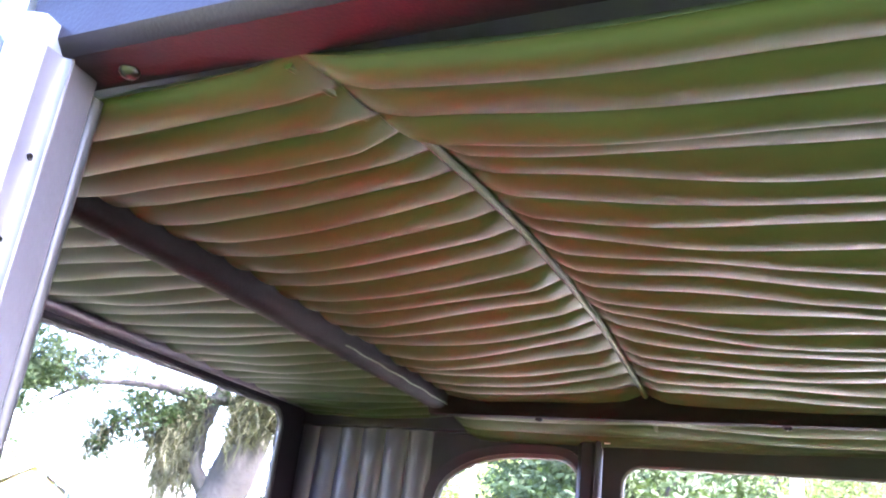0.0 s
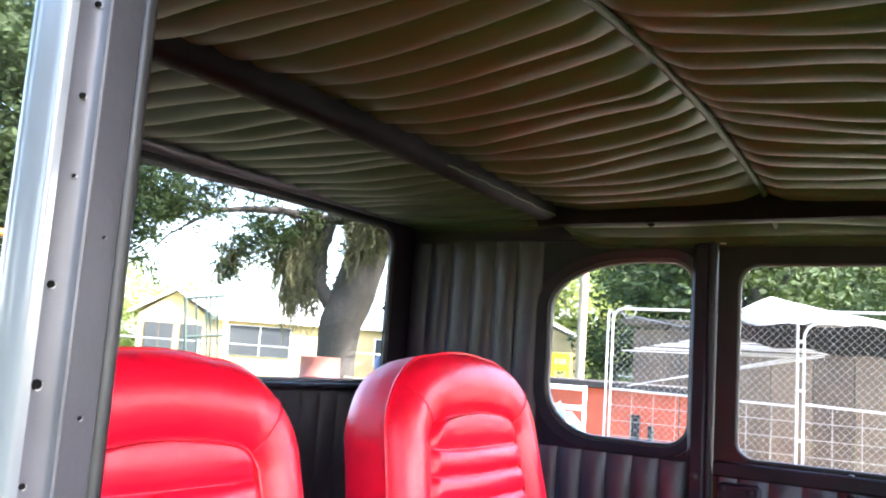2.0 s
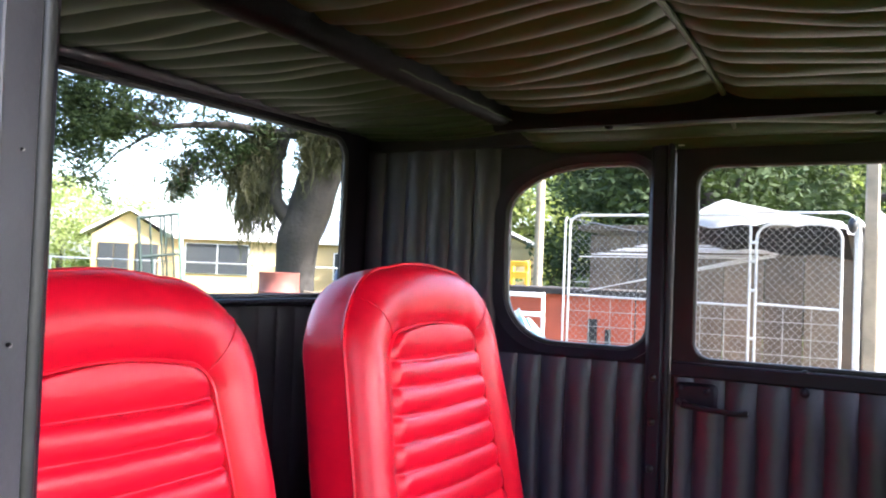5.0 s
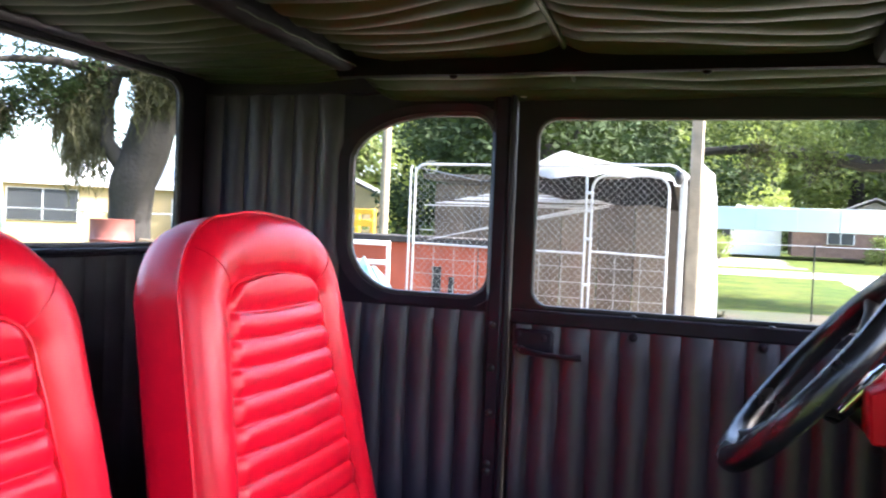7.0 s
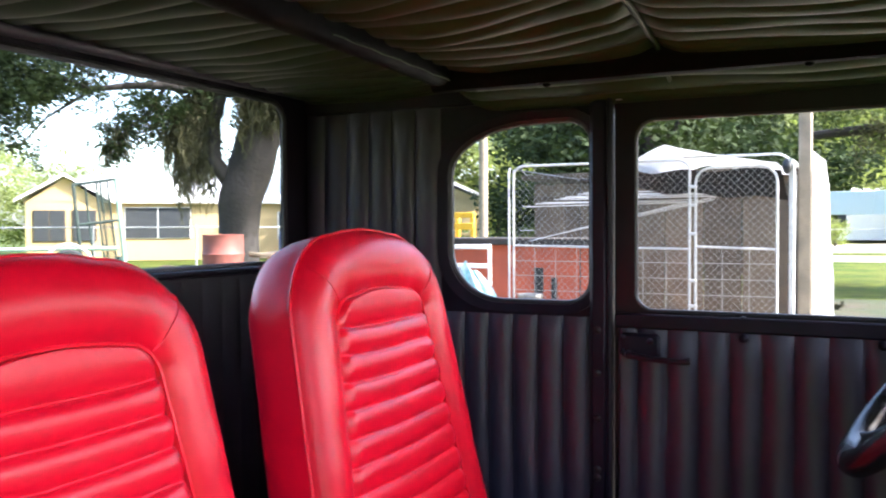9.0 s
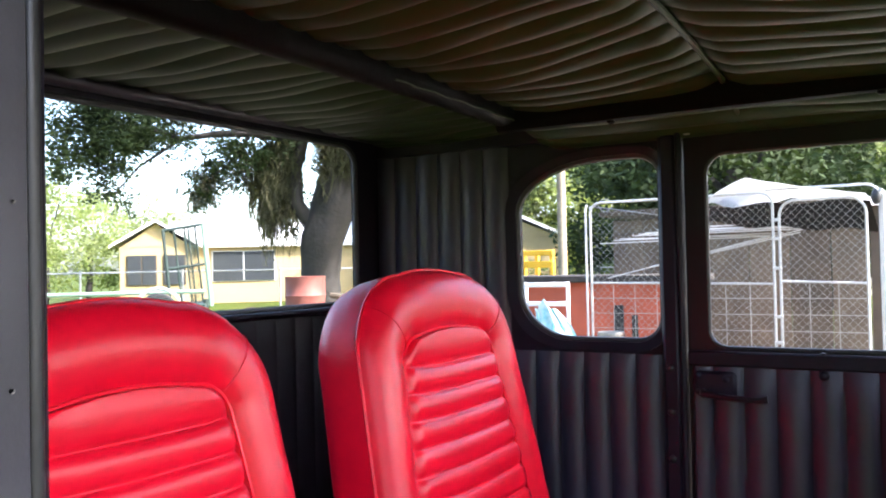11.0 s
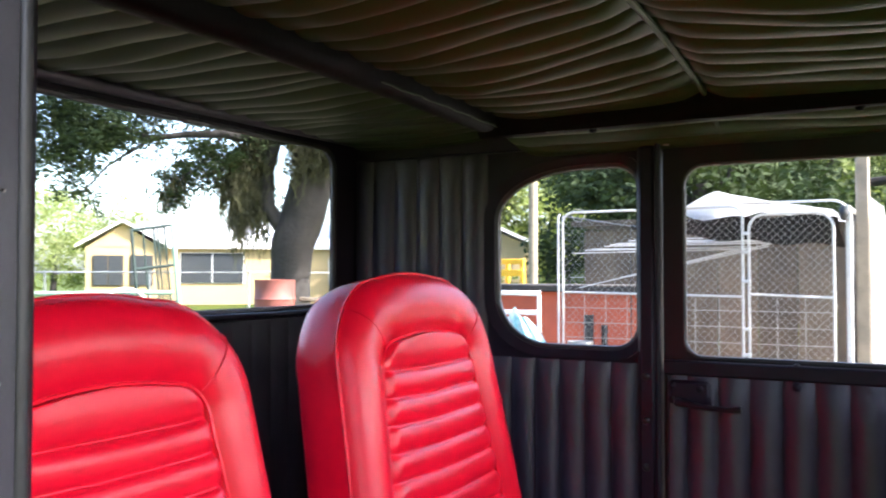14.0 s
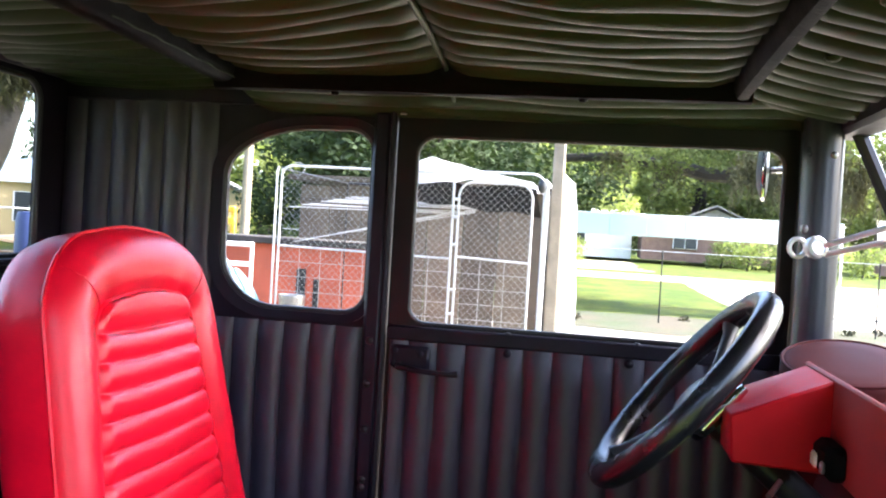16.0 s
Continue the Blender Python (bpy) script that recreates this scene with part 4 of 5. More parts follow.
kennel = thing("dog_kennel", "chain-link dog kennel of galvanised tube with a white tarpaulin top", "kennel")
part("panel_frame", tube(bent(KX0, -0.56, 0.0, KZ + 0.02, KY, 0.07), 0.0078, 10), GALV, kennel)
part("door_frame", tube(bent(-0.525, KX1 - 0.04, 0.12, KZ - 0.03, KY, 0.09), 0.0078, 10), GALV, kennel)
part("outer_frame", tube([(-0.62, KY + 0.12, KZ + 0.045)] + bent(KX0, KX1 + 0.03, 0.0, KZ + 0.045, KY + 0.12, 0.09)[8:], 0.0075, 10), GALV, kennel)
part("wire_loop", tube([(KX0 + 0.11 + 0.045 * math.cos(radians(k)), KY - 0.012 + 0.01 * math.sin(radians(2 * k)), KZ + 0.0 + 0.04 * math.sin(radians(k))) for k in range(0, 700, 20)], 0.0022, 5), WIRE, kennel, "loose loop of wire at the corner")
part("end_post", tube([(0.01, KY + 0.05, 0), (0.01, KY + 0.05, KZ - 0.02)], 0.013, 10), GALV, kennel)
for x0, x1 in ((KX0, -0.56), (-0.525, KX1 - 0.04)):
    part("mid_rail", tube([(x0, KY, 1.305), (x1, KY, 1.29)], 0.0068, 8), GALV, kennel)
    part("bottom_rail", tube([(x0, KY, 0.87 if x0 > -1 else 0.1), (x1, KY, 0.87 if x0 > -1 else 0.1)], 0.011, 8), GALV, kennel)
    chain_panel("mesh_wire", kennel, x0, x1, 0.1, KZ - 0.04, KY - 0.01)
    for i in range(10):
        part("cross_wire", tube([(x0, KY + 0.012, 0.35 + i * 0.095), (x1, KY + 0.012, 0.35 + i * 0.095)], 0.0022, 5), WIRE, kennel)
    n = int((x1 - x0) / 0.14)
    for i in range(1, n):
        part("upright_wire", tube([(x0 + i * (x1 - x0) / n, KY + 0.016, 0.1), (x0 + i * (x1 - x0) / n, KY + 0.016, 1.29)], 0.0022, 5), WIRE, kennel)
part("corner_post", tube([(KX0 - 0.02, KY - 0.03, 0.0), (KX0 - 0.02, KY - 0.03, KZ - 0.02), (KX0 - 0.012, KY - 0.025, KZ + 0.01)], 0.0075, 8), GALV, kennel)
for z in (1.55, 1.38, 1.1, 0.95, 1.66):
    part("hinge_clip", box(-0.565, -0.515, KY - 0.02, KY + 0.0, z - 0.009, z + 0.009, 0.003), GALV, kennel)
for yy in (KY, KY + 1.45):
    part("side_post", tube([(KX0, yy, 0), (KX0, yy, KZ)], 0.006, 8), DARK_METAL if yy > KY else GALV, kennel)
    part("side_post", tube([(KX1 + 0.03, yy + 0.05, 0), (KX1 + 0.03, yy + 0.05, KZ)], 0.012, 8), GALV, kennel)
part("side_rail", tube([(KX0, KY, KZ), (KX0, KY + 1.45, KZ)], 0.005, 8), DARK_METAL, kennel)
part("side_rail", tube([(KX1 + 0.03, KY, KZ), (KX1 + 0.03, KY + 1.45, KZ)], 0.012, 8), GALV, kennel)
part("back_rail", tube([(KX0, KY + 1.45, KZ), (KX1, KY + 1.45, KZ)], 0.008, 8), DARK_METAL, kennel)



def tarp(u, v):
    x = -0.93 + 0.86 * u
    y = KY - 0.03 + 1.5 * v
    ridge = min(1.0, u / 0.28) ** 0.6 if u < 0.28 else max(0.0, 1 - (u - 0.28) / 0.72) ** 1.1
    return (x, y - 0.05 * ridge, KZ - 0.02 + 0.13 * ridge * (1 - 0.2 * v) + 0.012 * noise.noise(Vector((x * 6, y * 6, 0))))


bm = surf(tarp, 60, 24)
bmesh.ops.solidify(bm, geom=bm.faces[:], thickness=0.004)
part("tarpaulin", bm, TARP, kennel, "crumpled white tarpaulin")

# the shaded gap below the tarpaulin, built as a black sheet
part("tarp_shade", surf(lambda u, v: (-1.15 + 1.08 * u, KY + 0.25 + 0.5 * v, 1.77 - 0.17 * v * (0.3 + 0.7 * u ** 0.5) + 0.012 * math.sin(u * 17)), 24, 6), TAPE_AND_SHADE, kennel, "dark sheet standing in for the shade under the tarpaulin")
part("dark_flap", surf(lambda u, v: (-0.02 + 0.05 * u, KY + 0.1 + 0.012 * math.sin(u * 8 + v * 5), 0.1 + 1.62 * v), 6, 20), RUBBER, kennel, "dark plastic strip beside the door")
part("tied_bag", lathe([(0.004, -0.06), (0.018, -0.05), (0.028, -0.02), (0.022, 0.01), (0.008, 0.03)], 12, None, Matrix.Translation((-0.02, KY + 0.02, 1.78))), RUBBER, kennel, "black plastic corner of the cover")
post = solid("wood_post", box(0.03, 0.102, 5.16, 5.23, 0, 2.35, 0.008), POST_WOOD, "tall pale square wooden post beside the kennel", "post")
panel_bm = surf(lambda u, v: (0.106 + (0.108 + 0.02 * math.sin(v * 5) + 0.012 * noise.noise(Vector((v * 9, 0, 0)))) * u - 0.05 * max(0.0, v - 0.9) * 10 * u * 0.4, 5.17 + 0.02 * math.sin(u * 3), 1.86 * v - 0.06 * u * (v > 0.9)), 8, 40)
bmesh.ops.solidify(panel_bm, geom=panel_bm.faces[:], thickness=0.02)
solid("white_sheet", panel_bm, WHITE, "white rough-edged sheet standing against the wooden post", "sheet")

# board wall and clutter behind the kennel
shed = thing("board_shed", "weathered grey-brown board shed behind the kennel", "shed")
rng = random.Random(4)
x = -2.5
while x < 0.0:
    w = rng.uniform(0.28, 0.36)
    part("board", box(x, x + w - 0.008, 7.6, 7.63, 0, 1.84 + rng.uniform(-0.02, 0.02), 0.003), OLD_WOOD, shed)
    x += w
part("roof_edge", box(-2.6, -0.02, 7.5, 9.6, 1.87, 1.92, 0.005), OLD_WOOD, shed)
part("batten", box(-2.5, 0.0, 7.575, 7.6, 1.66, 1.71, 0.004), OLD_WOOD, shed)
part("side_wall", box(-2.5, -2.45, 7.63, 9.5, 0, 1.84), OLD_WOOD, shed)
part("back_wall", box(-0.05, 0.0, 7.63, 9.5, 0, 1.84), OLD_WOOD, shed)
bin_ = thing("metal_bin", "dull galvanised bin behind the kennel wire", "bin", (-1.98, 6.1, 0))
part("bin_body", lathe([(0.075, 0), (0.09, 0.02), (0.093, 0.3), (0.098, 0.32), (0.093, 0.34), (0.1, 0.87), (0.106, 0.885), (0.102, 0.9), (0.094, 0.895), (0.09, 0.5), (0.0, 0.5)], 24), DULL_STEEL, bin_)
for s in (-1, 1):
    part("bin_handle", tube([(s * 0.1, -0.04, 0.72), (s * 0.13, -0.03, 0.7), (s * 0.13, 0.03, 0.7), (s * 0.1, 0.04, 0.72)], 0.005, 6), DULL_STEEL, bin_)
rods = thing("metal_rods", "loose bundle of thin galvanised tubes lying across the kennel", "tubes")
for i in range(11):
    z = 1.57 + 0.011 * i
    part("rod", tube([(-1.85 + 0.03 * i, KY + 0.6 + 0.05 * i, z - (0.26 if i in (1, 4, 8) else 0.0)), (-0.72 + 0.045 * i, KY + 0.6 + 0.05 * i, z + rng.uniform(-0.02, 0.02))], 0.0038, 6), GALV, rods)

red = thing("red_shed", "low red painted shed with a flat brown roof", "shed")
part("wall", box(-3.4, -1.45, 6.6, 7.0, 0, 1.27), RED_SHED, red)
part("roof", box(-3.5, -1.42, 6.52, 7.06, 1.27, 1.33, 0.01), BARK, red, "flat brown roof")
part("doorway", box(-2.13, -2.05, 6.58, 6.6, 0.1, 1.08, 0.004), DARK_METAL, red, "dark opening")
part("doorway", box(-1.98, -1.93, 6.58, 6.6, 0.1, 1.0, 0.004), DARK_METAL, red, "dark opening")
chair = thing("garden_chair", "white plastic garden chair draped with turquoise cloth", "chair", (-2.42, 5.9, 0))
for xx in (-0.16, 0.2):
    part("back_post", tube([(xx, 0, 0), (xx - 0.02, 0, 0.6), (xx - 0.05, 0.06, 1.29)], 0.016, 8), WHITE, chair)
for z in (1.27, 1.12, 0.95):
    part("back_slat", box(-0.2, 0.17, 0.02, 0.045, z - 0.018, z + 0.018, 0.006), WHITE, chair)
part("seat", box(-0.2, 0.2, -0.4, 0.02, 0.42, 0.46, 0.01), WHITE, chair)
for xx in (-0.17, 0.17):
    part("front_leg", tube([(xx, -0.36, 0), (xx, -0.36, 0.44)], 0.02, 8), WHITE, chair)
cloth_bm = surf(lambda u, v: (-2.5 + 0.29 * u * (1.35 - 0.7 * v) + 0.06 * (1 - v), 5.84 - 0.2 * (1 - v) ** 2 + 0.015 * math.sin(u * 21), 0.84 + 0.31 * v * (1 - 0.5 * abs(u - 0.4)) + 0.02 * math.sin(u * 12 + v * 3)), 24, 14)
bmesh.ops.solidify(cloth_bm, geom=cloth_bm.faces[:], thickness=0.006)
cloth = solid("cloth", cloth_bm, TURQ, "turquoise and white cloth hung over the chair", "cloth")
pole = solid("utility_pole", tube([(-5.84, 14, 0), (-5.82, 14, 8)], [0.085, 0.07], 12), POST_WOOD, "pale round wooden pole by the yellow house", "pole")

# ---- behind the rear window ----
house = thing("yellow_house", "single-storey pale yellow house with a white roof and dark windows", "house", (-27.5, 28.4, 0), turn=44.2)


def roof_bm(x0, x1, y0, y1, z0, z1, over=0.2, t=0.12, along="x"):
    """A gable roof with thickness over a rectangle."""
    bm = bmesh.new()
    x0, x1, y0, y1 = x0 - over, x1 + over, y0 - over, y1 + over
    if along == "x":
        ym = (y0 + y1) / 2
        rows = [[(x, y0, z0), (x, ym, z1), (x, y1, z0), (x, y1, z0 + t), (x, ym, z1 + t), (x, y0, z0 + t)] for x in (x0, x1)]
    else:
        xm = (x0 + x1) / 2
        rows = [[(x0, y, z0), (xm, y, z1), (x1, y, z0), (x1, y, z0 + t), (xm, y, z1 + t), (x0, y, z0 + t)] for y in (y0, y1)]
    a, b = [[bm.verts.new(p) for p in r] for r in rows]
    for i in range(6):
        j = (i + 1) % 6
        bm.faces.new((a[i], a[j], b[j], b[i]))
    for r in (a, b):
        bm.faces.new((r[0], r[1], r[4], r[5]))
        bm.faces.new((r[1], r[2], r[3], r[4]))
    return bm


def gable(x0, x1, y, z0, z1, t=0.15):
    bm = bmesh.new()
    for yy in (y, y + t):
        bm.faces.new([bm.verts.new(p) for p in ((x0, yy, z0), (x1, yy, z0), ((x0 + x1) / 2, yy, z1))])
    return bm


def house_window(parent, x0, x1, z0, z1, y, panes=2, frame_mat=None):
    w = part("window", box(x0 - 0.03, x1 + 0.03, y - 0.05, y - 0.001, z0 - 0.03, z1 + 0.03, 0.01), frame_mat or WHITE, parent)
    for i in range(panes):
        a, b = x0 + (x1 - x0) * i / panes, x0 + (x1 - x0) * (i + 1) / panes
        part("pane", box(a + 0.03, b - 0.03, y - 0.075, y - 0.052, z0, z1), DARK_GLASS, w)
    return w


part("wall", box(-2.38, 11.0, 0.0, 7.0, 0, 2.55), YELLOW_WALL, house)
part("wing_wall", box(-5.4, -2.4, -0.9, 6.0, 0, 2.55), YELLOW_WALL, house)
part("roof", roof_bm(-3.4, 11.0, 0.0, 7.0, 2.5, 3.75, 0.3), ROOF_WHITE, house)
part("wing_roof", roof_bm(-5.5, -2.3, -0.9, 6.0, 2.5, 3.6, 0.3, along="y"), ROOF_WHITE, house)
part("gable_wall", gable(-5.4, -2.4, -0.9, 2.5, 3.55), YELLOW_WALL, house)
house_window(house, -5.1, -3.9, 0.9, 2.15, -0.9, 2, OLD_WOOD)
house_window(house, -3.6, -2.7, 0.9, 2.15, -0.9, 1, OLD_WOOD)
house_window(house, -1.6, 1.15, 0.98, 2.3, 0.0, 2)
house_window(house, 5.0, 6.0, 0.9, 2.1, 0.0, 1)
house_window(house, 7.4, 8.2, 1.0, 2.1, 0.0, 1)

h2 = thing("yellow_house", "yellow gabled house among trees behind the yard", "house", (-13.4, 28.0, 0), turn=25)
part("wall", box(-5, 1.2, 0, 6, 0, 2.45), YELLOW_WALL, h2)
part("roof", roof_bm(-5, 1.2, 0, 6, 2.4, 3.9, along="y"), ROOF_WHITE, h2)
part("gable_wall", gable(-5, 1.2, 0.0, 2.4, 3.8), YELLOW_WALL, h2)
house_window(h2, -1.5, -0.3, 0.9, 2.0, 0.0, 1)
play = thing("play_tower", "yellow wooden play tower in the garden", "play tower", (-8.0, 17.9, 0))
YEL = mat("yellow_plastic", (0.75, 0.42, 0.03), 0.5, vary=0.12, scale=5)
for dx in (-0.35, 0.35):
    for dy in (-0.35, 0.35):
        part("leg", box(dx - 0.05, dx + 0.05, dy - 0.05, dy + 0.05, 0, 1.75, 0.01), YEL, play)
part("platform", box(-0.45, 0.45, -0.45, 0.45, 1.05, 1.12, 0.01), YEL, play)
part("rail", box(-0.4, 0.4, -0.43, -0.38, 1.35, 1.5, 0.01), YEL, play)
part("rail", box(-0.4, 0.4, -0.43, -0.38, 1.62, 1.74, 0.01), YEL, play)

stand = solid("wood_stand", box(-8.6, -6.9, 8.3, 9.5, 0, 0.48, 0.02), OLD_WOOD, "low dark timber stand under the barrels", "stand")
barrel = thing("barrel", "faded red steel barrel with ribs", "barrel", (-7.6, 9.07, 0.48))
part("drum", lathe([(0.0, 0), (0.27, 0), (0.285, 0.02), (0.28, 0.26), (0.292, 0.285), (0.28, 0.31), (0.28, 0.56), (0.292, 0.585), (0.28, 0.61), (0.28, 0.83), (0.288, 0.85), (0.27, 0.855), (0.265, 0.835), (0.0, 0.835)], 32), RUST, barrel)
part("bung", lathe([(0.04, 0.835), (0.04, 0.85), (0.02, 0.852)], 12, None, Matrix.Translation((0.15, 0, 0))), DARK_METAL, barrel)
b2 = thing("barrel", "dark blue plastic barrel", "barrel", (-4.9, 6.99, 0))
part("drum", lathe([(0.0, 0), (0.13, 0), (0.15, 0.04), (0.15, 1.34), (0.13, 1.41), (0.0, 1.42)], 24), BLUE, b2)

planks = thing("plank_stack", "rough grey planks lying behind the red barrel", "planks")
for i in range(3):
    part("plank", box(-0.75, 0.75, -0.09, 0.09, -0.02, 0.02, 0.004, m=pose(-6.75 - 0.08 * i, 9.75 + 0.1 * i, 0.98 + 0.06 * i, 4, 7 - 6 * i, 40 + 9 * i)), OLD_WOOD, planks)
part("trestle", box(-7.25, -6.35, 9.3, 10.2, 0.0, 0.9, 0.02), OLD_WOOD, planks, "dark timber trestle under the planks")
heap = solid("scrap_heap", surf(lambda u, v: (-8.15 + 0.42 * math.cos(2 * math.pi * u) * (1 - v ** 3) + 0.05 * noise.noise(Vector((u * 9, v * 5, 0))), 8.75 + 0.42 * math.sin(2 * math.pi * u) * (1 - v ** 3), 0.46 + 0.42 * (1 - (1 - v) ** 2) + 0.06 * noise.noise(Vector((math.cos(2 * math.pi * u) * 2, math.sin(2 * math.pi * u) * 2, v * 3)))), 28, 10), SOIL, "dark heap of scrap beside the red barrel", "heap")
trailer = thing("utility_trailer", "green utility trailer with an upright mesh ramp gate", "trailer", (-7.9, 7.1, 0), turn=46)
part("bed", box(-1.9, 0.3, -0.6, 0.6, 0.95, 1.05, 0.01), GREEN_PAINT, trailer)
part("side_rail", tube([(-1.9, -0.6, 1.2), (0.3, -0.6, 1.2)], 0.025, 8), PALE_GREEN, trailer, "pale green side rail")
part("fender", tube([(-0.22 + 0.25 * math.cos(radians(a)), -0.7, 1.0 + 0.25 * math.sin(radians(a))) for a in range(180, -1, -15)], 0.02, 8), GALV, trailer, "pale mudguard")
wl = part("wheel", lathe([(0.1, -0.08), (0.21, -0.08), (0.225, -0.05), (0.225, 0.05), (0.21, 0.08), (0.1, 0.08)], 28, None, Matrix.Translation((-0.22, -0.72, 0.97)) @ pose(0, 0, 0, 90, 0, 0)), TYRE, trailer)
part("rim", lathe([(0.02, -0.06), (0.12, -0.05), (0.13, 0.05), (0.02, 0.06)], 20, None, Matrix.Translation((-0.22, -0.74, 0.97)) @ pose(0, 0, 0, 90, 0, 0)), GALV, wl)
gate = part("ramp_gate", tube([(0.27, 0.0, 2.02), (0.36, 0.0, 1.0)], 0.03, 8), PALE_GREEN, trailer, "pale green gate upright")
part("gate_bar", tube([(-0.12, -0.05, 1.05), (-0.2, -0.05, 1.94)], 0.02, 8), GREEN_PAINT, gate)
part("gate_bar", tube([(-0.21, -0.05, 1.94), (0.28, 0.0, 2.02)], 0.02, 8), GREEN_PAINT, gate)
part("gate_bar", tube([(-0.16, -0.05, 1.47), (0.32, 0.0, 1.53)], 0.018, 8), GREEN_PAINT, gate)
for k, r in ((0.27, 0.013), (0.52, 0.012), (0.62, 0.012), (0.8, 0.014)):
    part("gate_bar", tube([(-0.2 + 0.47 * k, -0.05 + 0.05 * k, 1.94 + 0.08 * k), (-0.12 + 0.48 * k, -0.05 + 0.05 * k, 1.05)], r, 6), GREEN_PAINT, gate)
bm = bmesh.new()
for k in range(12):
    a = 0.5 + 0.28 * k / 11
    tube([(-0.2 + 0.47 * a, -0.01, 1.94 + 0.08 * a), (-0.12 + 0.48 * a, -0.01, 1.05)], 0.0035, 4, bm)
for k in range(48):
    z = 1.06 + 0.019 * k
    lean = 0.085 * (z - 1.05)
    tube([(0.12 - lean, -0.01, z), (0.255 - lean, -0.005, z + 0.02)], 0.003, 4, bm)
part("gate_mesh", bm, GREEN_PAINT, gate, "dark steel mesh", smooth=False)
part("jack_post", tube([(0.3, -0.2, 0.0), (0.3, -0.2, 1.1)], 0.03, 8), GREEN_PAINT, trailer)

fence = thing("garden_fence", "galvanised chain-link garden fence before the yellow house", "fence")
fa, fb = Vector((-22.0, 12.6, 0)), Vector((-12.5, 21.8, 0))
for i in range(6):
    p = fa.lerp(fb, i / 5)
    part("post", tube([p, p + Vector((0, 0, 1.5))], 0.03, 8), GALV, fence)
part("top_rail", tube([fa + Vector((0, 0, 1.46)), fb + Vector((0, 0, 1.42))], 0.022, 8), GALV, fence)

tufts = thing("dry_tufts", "dry straw-coloured weeds at the foot of the post and along the verge", "weeds", kind="stuff")
rng = np.random.default_rng(61)
spots = [((rng.uniform(-2.2, 9.0), rng.uniform(15.2, 17.6), 0.03), 0.07 + 0.07 * rng.random()) for _ in range(14)] + [((0.2 + rng.normal() * 0.12, 5.35 + rng.normal() * 0.15, 0.45 * rng.random()), 0.2) for _ in range(9)]
leaves(spots, 3200, 0.045, DRY_GRASS, "weeds", tufts, 62, flat=2.6)

# ---- lawn side: fence, blue reflection band, far houses ----
f2 = thing("garden_fence", "thin galvanised fence posts and rail across the lawn", "fence")
for x in (-6.0, -2.3, 1.45, 5.2, 8.9, 12.6):
    part("post", tube([(x, 16.2, 0), (x, 16.2, 1.36)], 0.014, 8), DARK_METAL, f2)
part("top_rail", tube([(-6.0, 16.2, 1.34), (12.6, 16.2, 1.34)], 0.006, 8), GALV, f2)
BRICK = mat("brown_brick", (0.2, 0.12, 0.09), 0.85, vary=0.2, scale=3, bump=0.3, bscale=12)
# pale blue reflection on the glass, built as sheets on added stakes
blue_band = thing("reflection_band", "long pale blue sheets standing in for a reflection on the window glass", "wall")
for i in range(8):
    x = -1.6 + 1.05 * i
    part("sheet", box(x, x + 1.05, 25.0 + 0.01 * (i % 2), 25.06 + 0.01 * (i % 2), 1.68, 2.3 + 0.005 * i, 0.01), BLUE_REFLECTION, blue_band)
for x in (-1.6, 6.8):
    part("stake", tube([(x, 25.1, 0), (x, 25.1, 2.2)], 0.03, 8), WHITE, blue_band)
fh = thing("far_house", "low brown brick far house with a grey gabled roof", "house", (3.3, 70.0, 0.3))
part("wall", box(0.0, 11.0, 0, 8, 0, 2.5), BRICK, fh)
part("roof", roof_bm(1.2, 9.8, -0.6, 8, 2.4, 4.4, along="y"), GREY_ROOF, fh)
part("gable_wall", gable(1.2, 9.8, -0.2, 2.4, 4.2), GREY_ROOF, fh)
part("side_roof", roof_bm(0.0, 11.0, 0.3, 8, 2.45, 3.3), GREY_ROOF, fh)
house_window(fh, 2.4, 4.2, 1.0, 2.1, -0.2, 2)
house_window(fh, 6.2, 7.4, 1.0, 2.1, -0.2, 2)
fh2 = thing("far_house", "long low far building with a dark roof", "house", (22.0, 66.0, 0.2), turn=-14)
part("wall", box(-2.2, 15.0, 0, 8, 0, 2.3), BRICK, fh2)
part("roof", roof_bm(-2.2, 15.0, 0, 8, 2.2, 4.0), GREY_ROOF, fh2)
house_window(fh2, 0.0, 1.8, 0.9, 2.0, 0, 2)
house_window(fh2, 5.0, 6.8, 0.9, 2.0, 0, 2)
# white house added to fill the bright hazy area
fh3 = thing("far_house", "small white far house added for the bright haze beyond the lawn", "house", (-4.4, 73.0, 0.2))
part("wall", box(0, 7.0, 0, 8, 0, 2.6), WHITE, fh3)
part("roof", roof_bm(0, 7.0, 0, 8, 2.6, 4.0), ROOF_WHITE, fh3)
house_window(fh3, 2.0, 3.2, 1.0, 2.1, 0, 2)

# ---- behind the near side: garden mirrored by the tinted pane ----
swing = thing("swing_set", "orange metal swing set with purple brackets", "swing set", (0, 0, 0))
A, B = Vector((-15.2, -5.4, 3.14)), Vector((-13.4, -8.0, 3.0))
part("top_bar", tube([A, B], 0.06, 10), ORANGE, swing)
for p, s in ((A.lerp(B, 0.45), 1), (B, 1), (A, -1)):
    for k in (-0.7, 0.7):
        part("leg", tube([p, Vector((p.x + k * 0.82, p.y + k * 0.57, 0.6))], 0.026, 8), GALV, swing)
part("bracket", tube([A.lerp(B, 0.4) + Vector((0, 0, 0.02)), A.lerp(B, 0.5) + Vector((0, 0, 0.0))], 0.085, 10), PURPLE, swing, "purple plastic bracket")
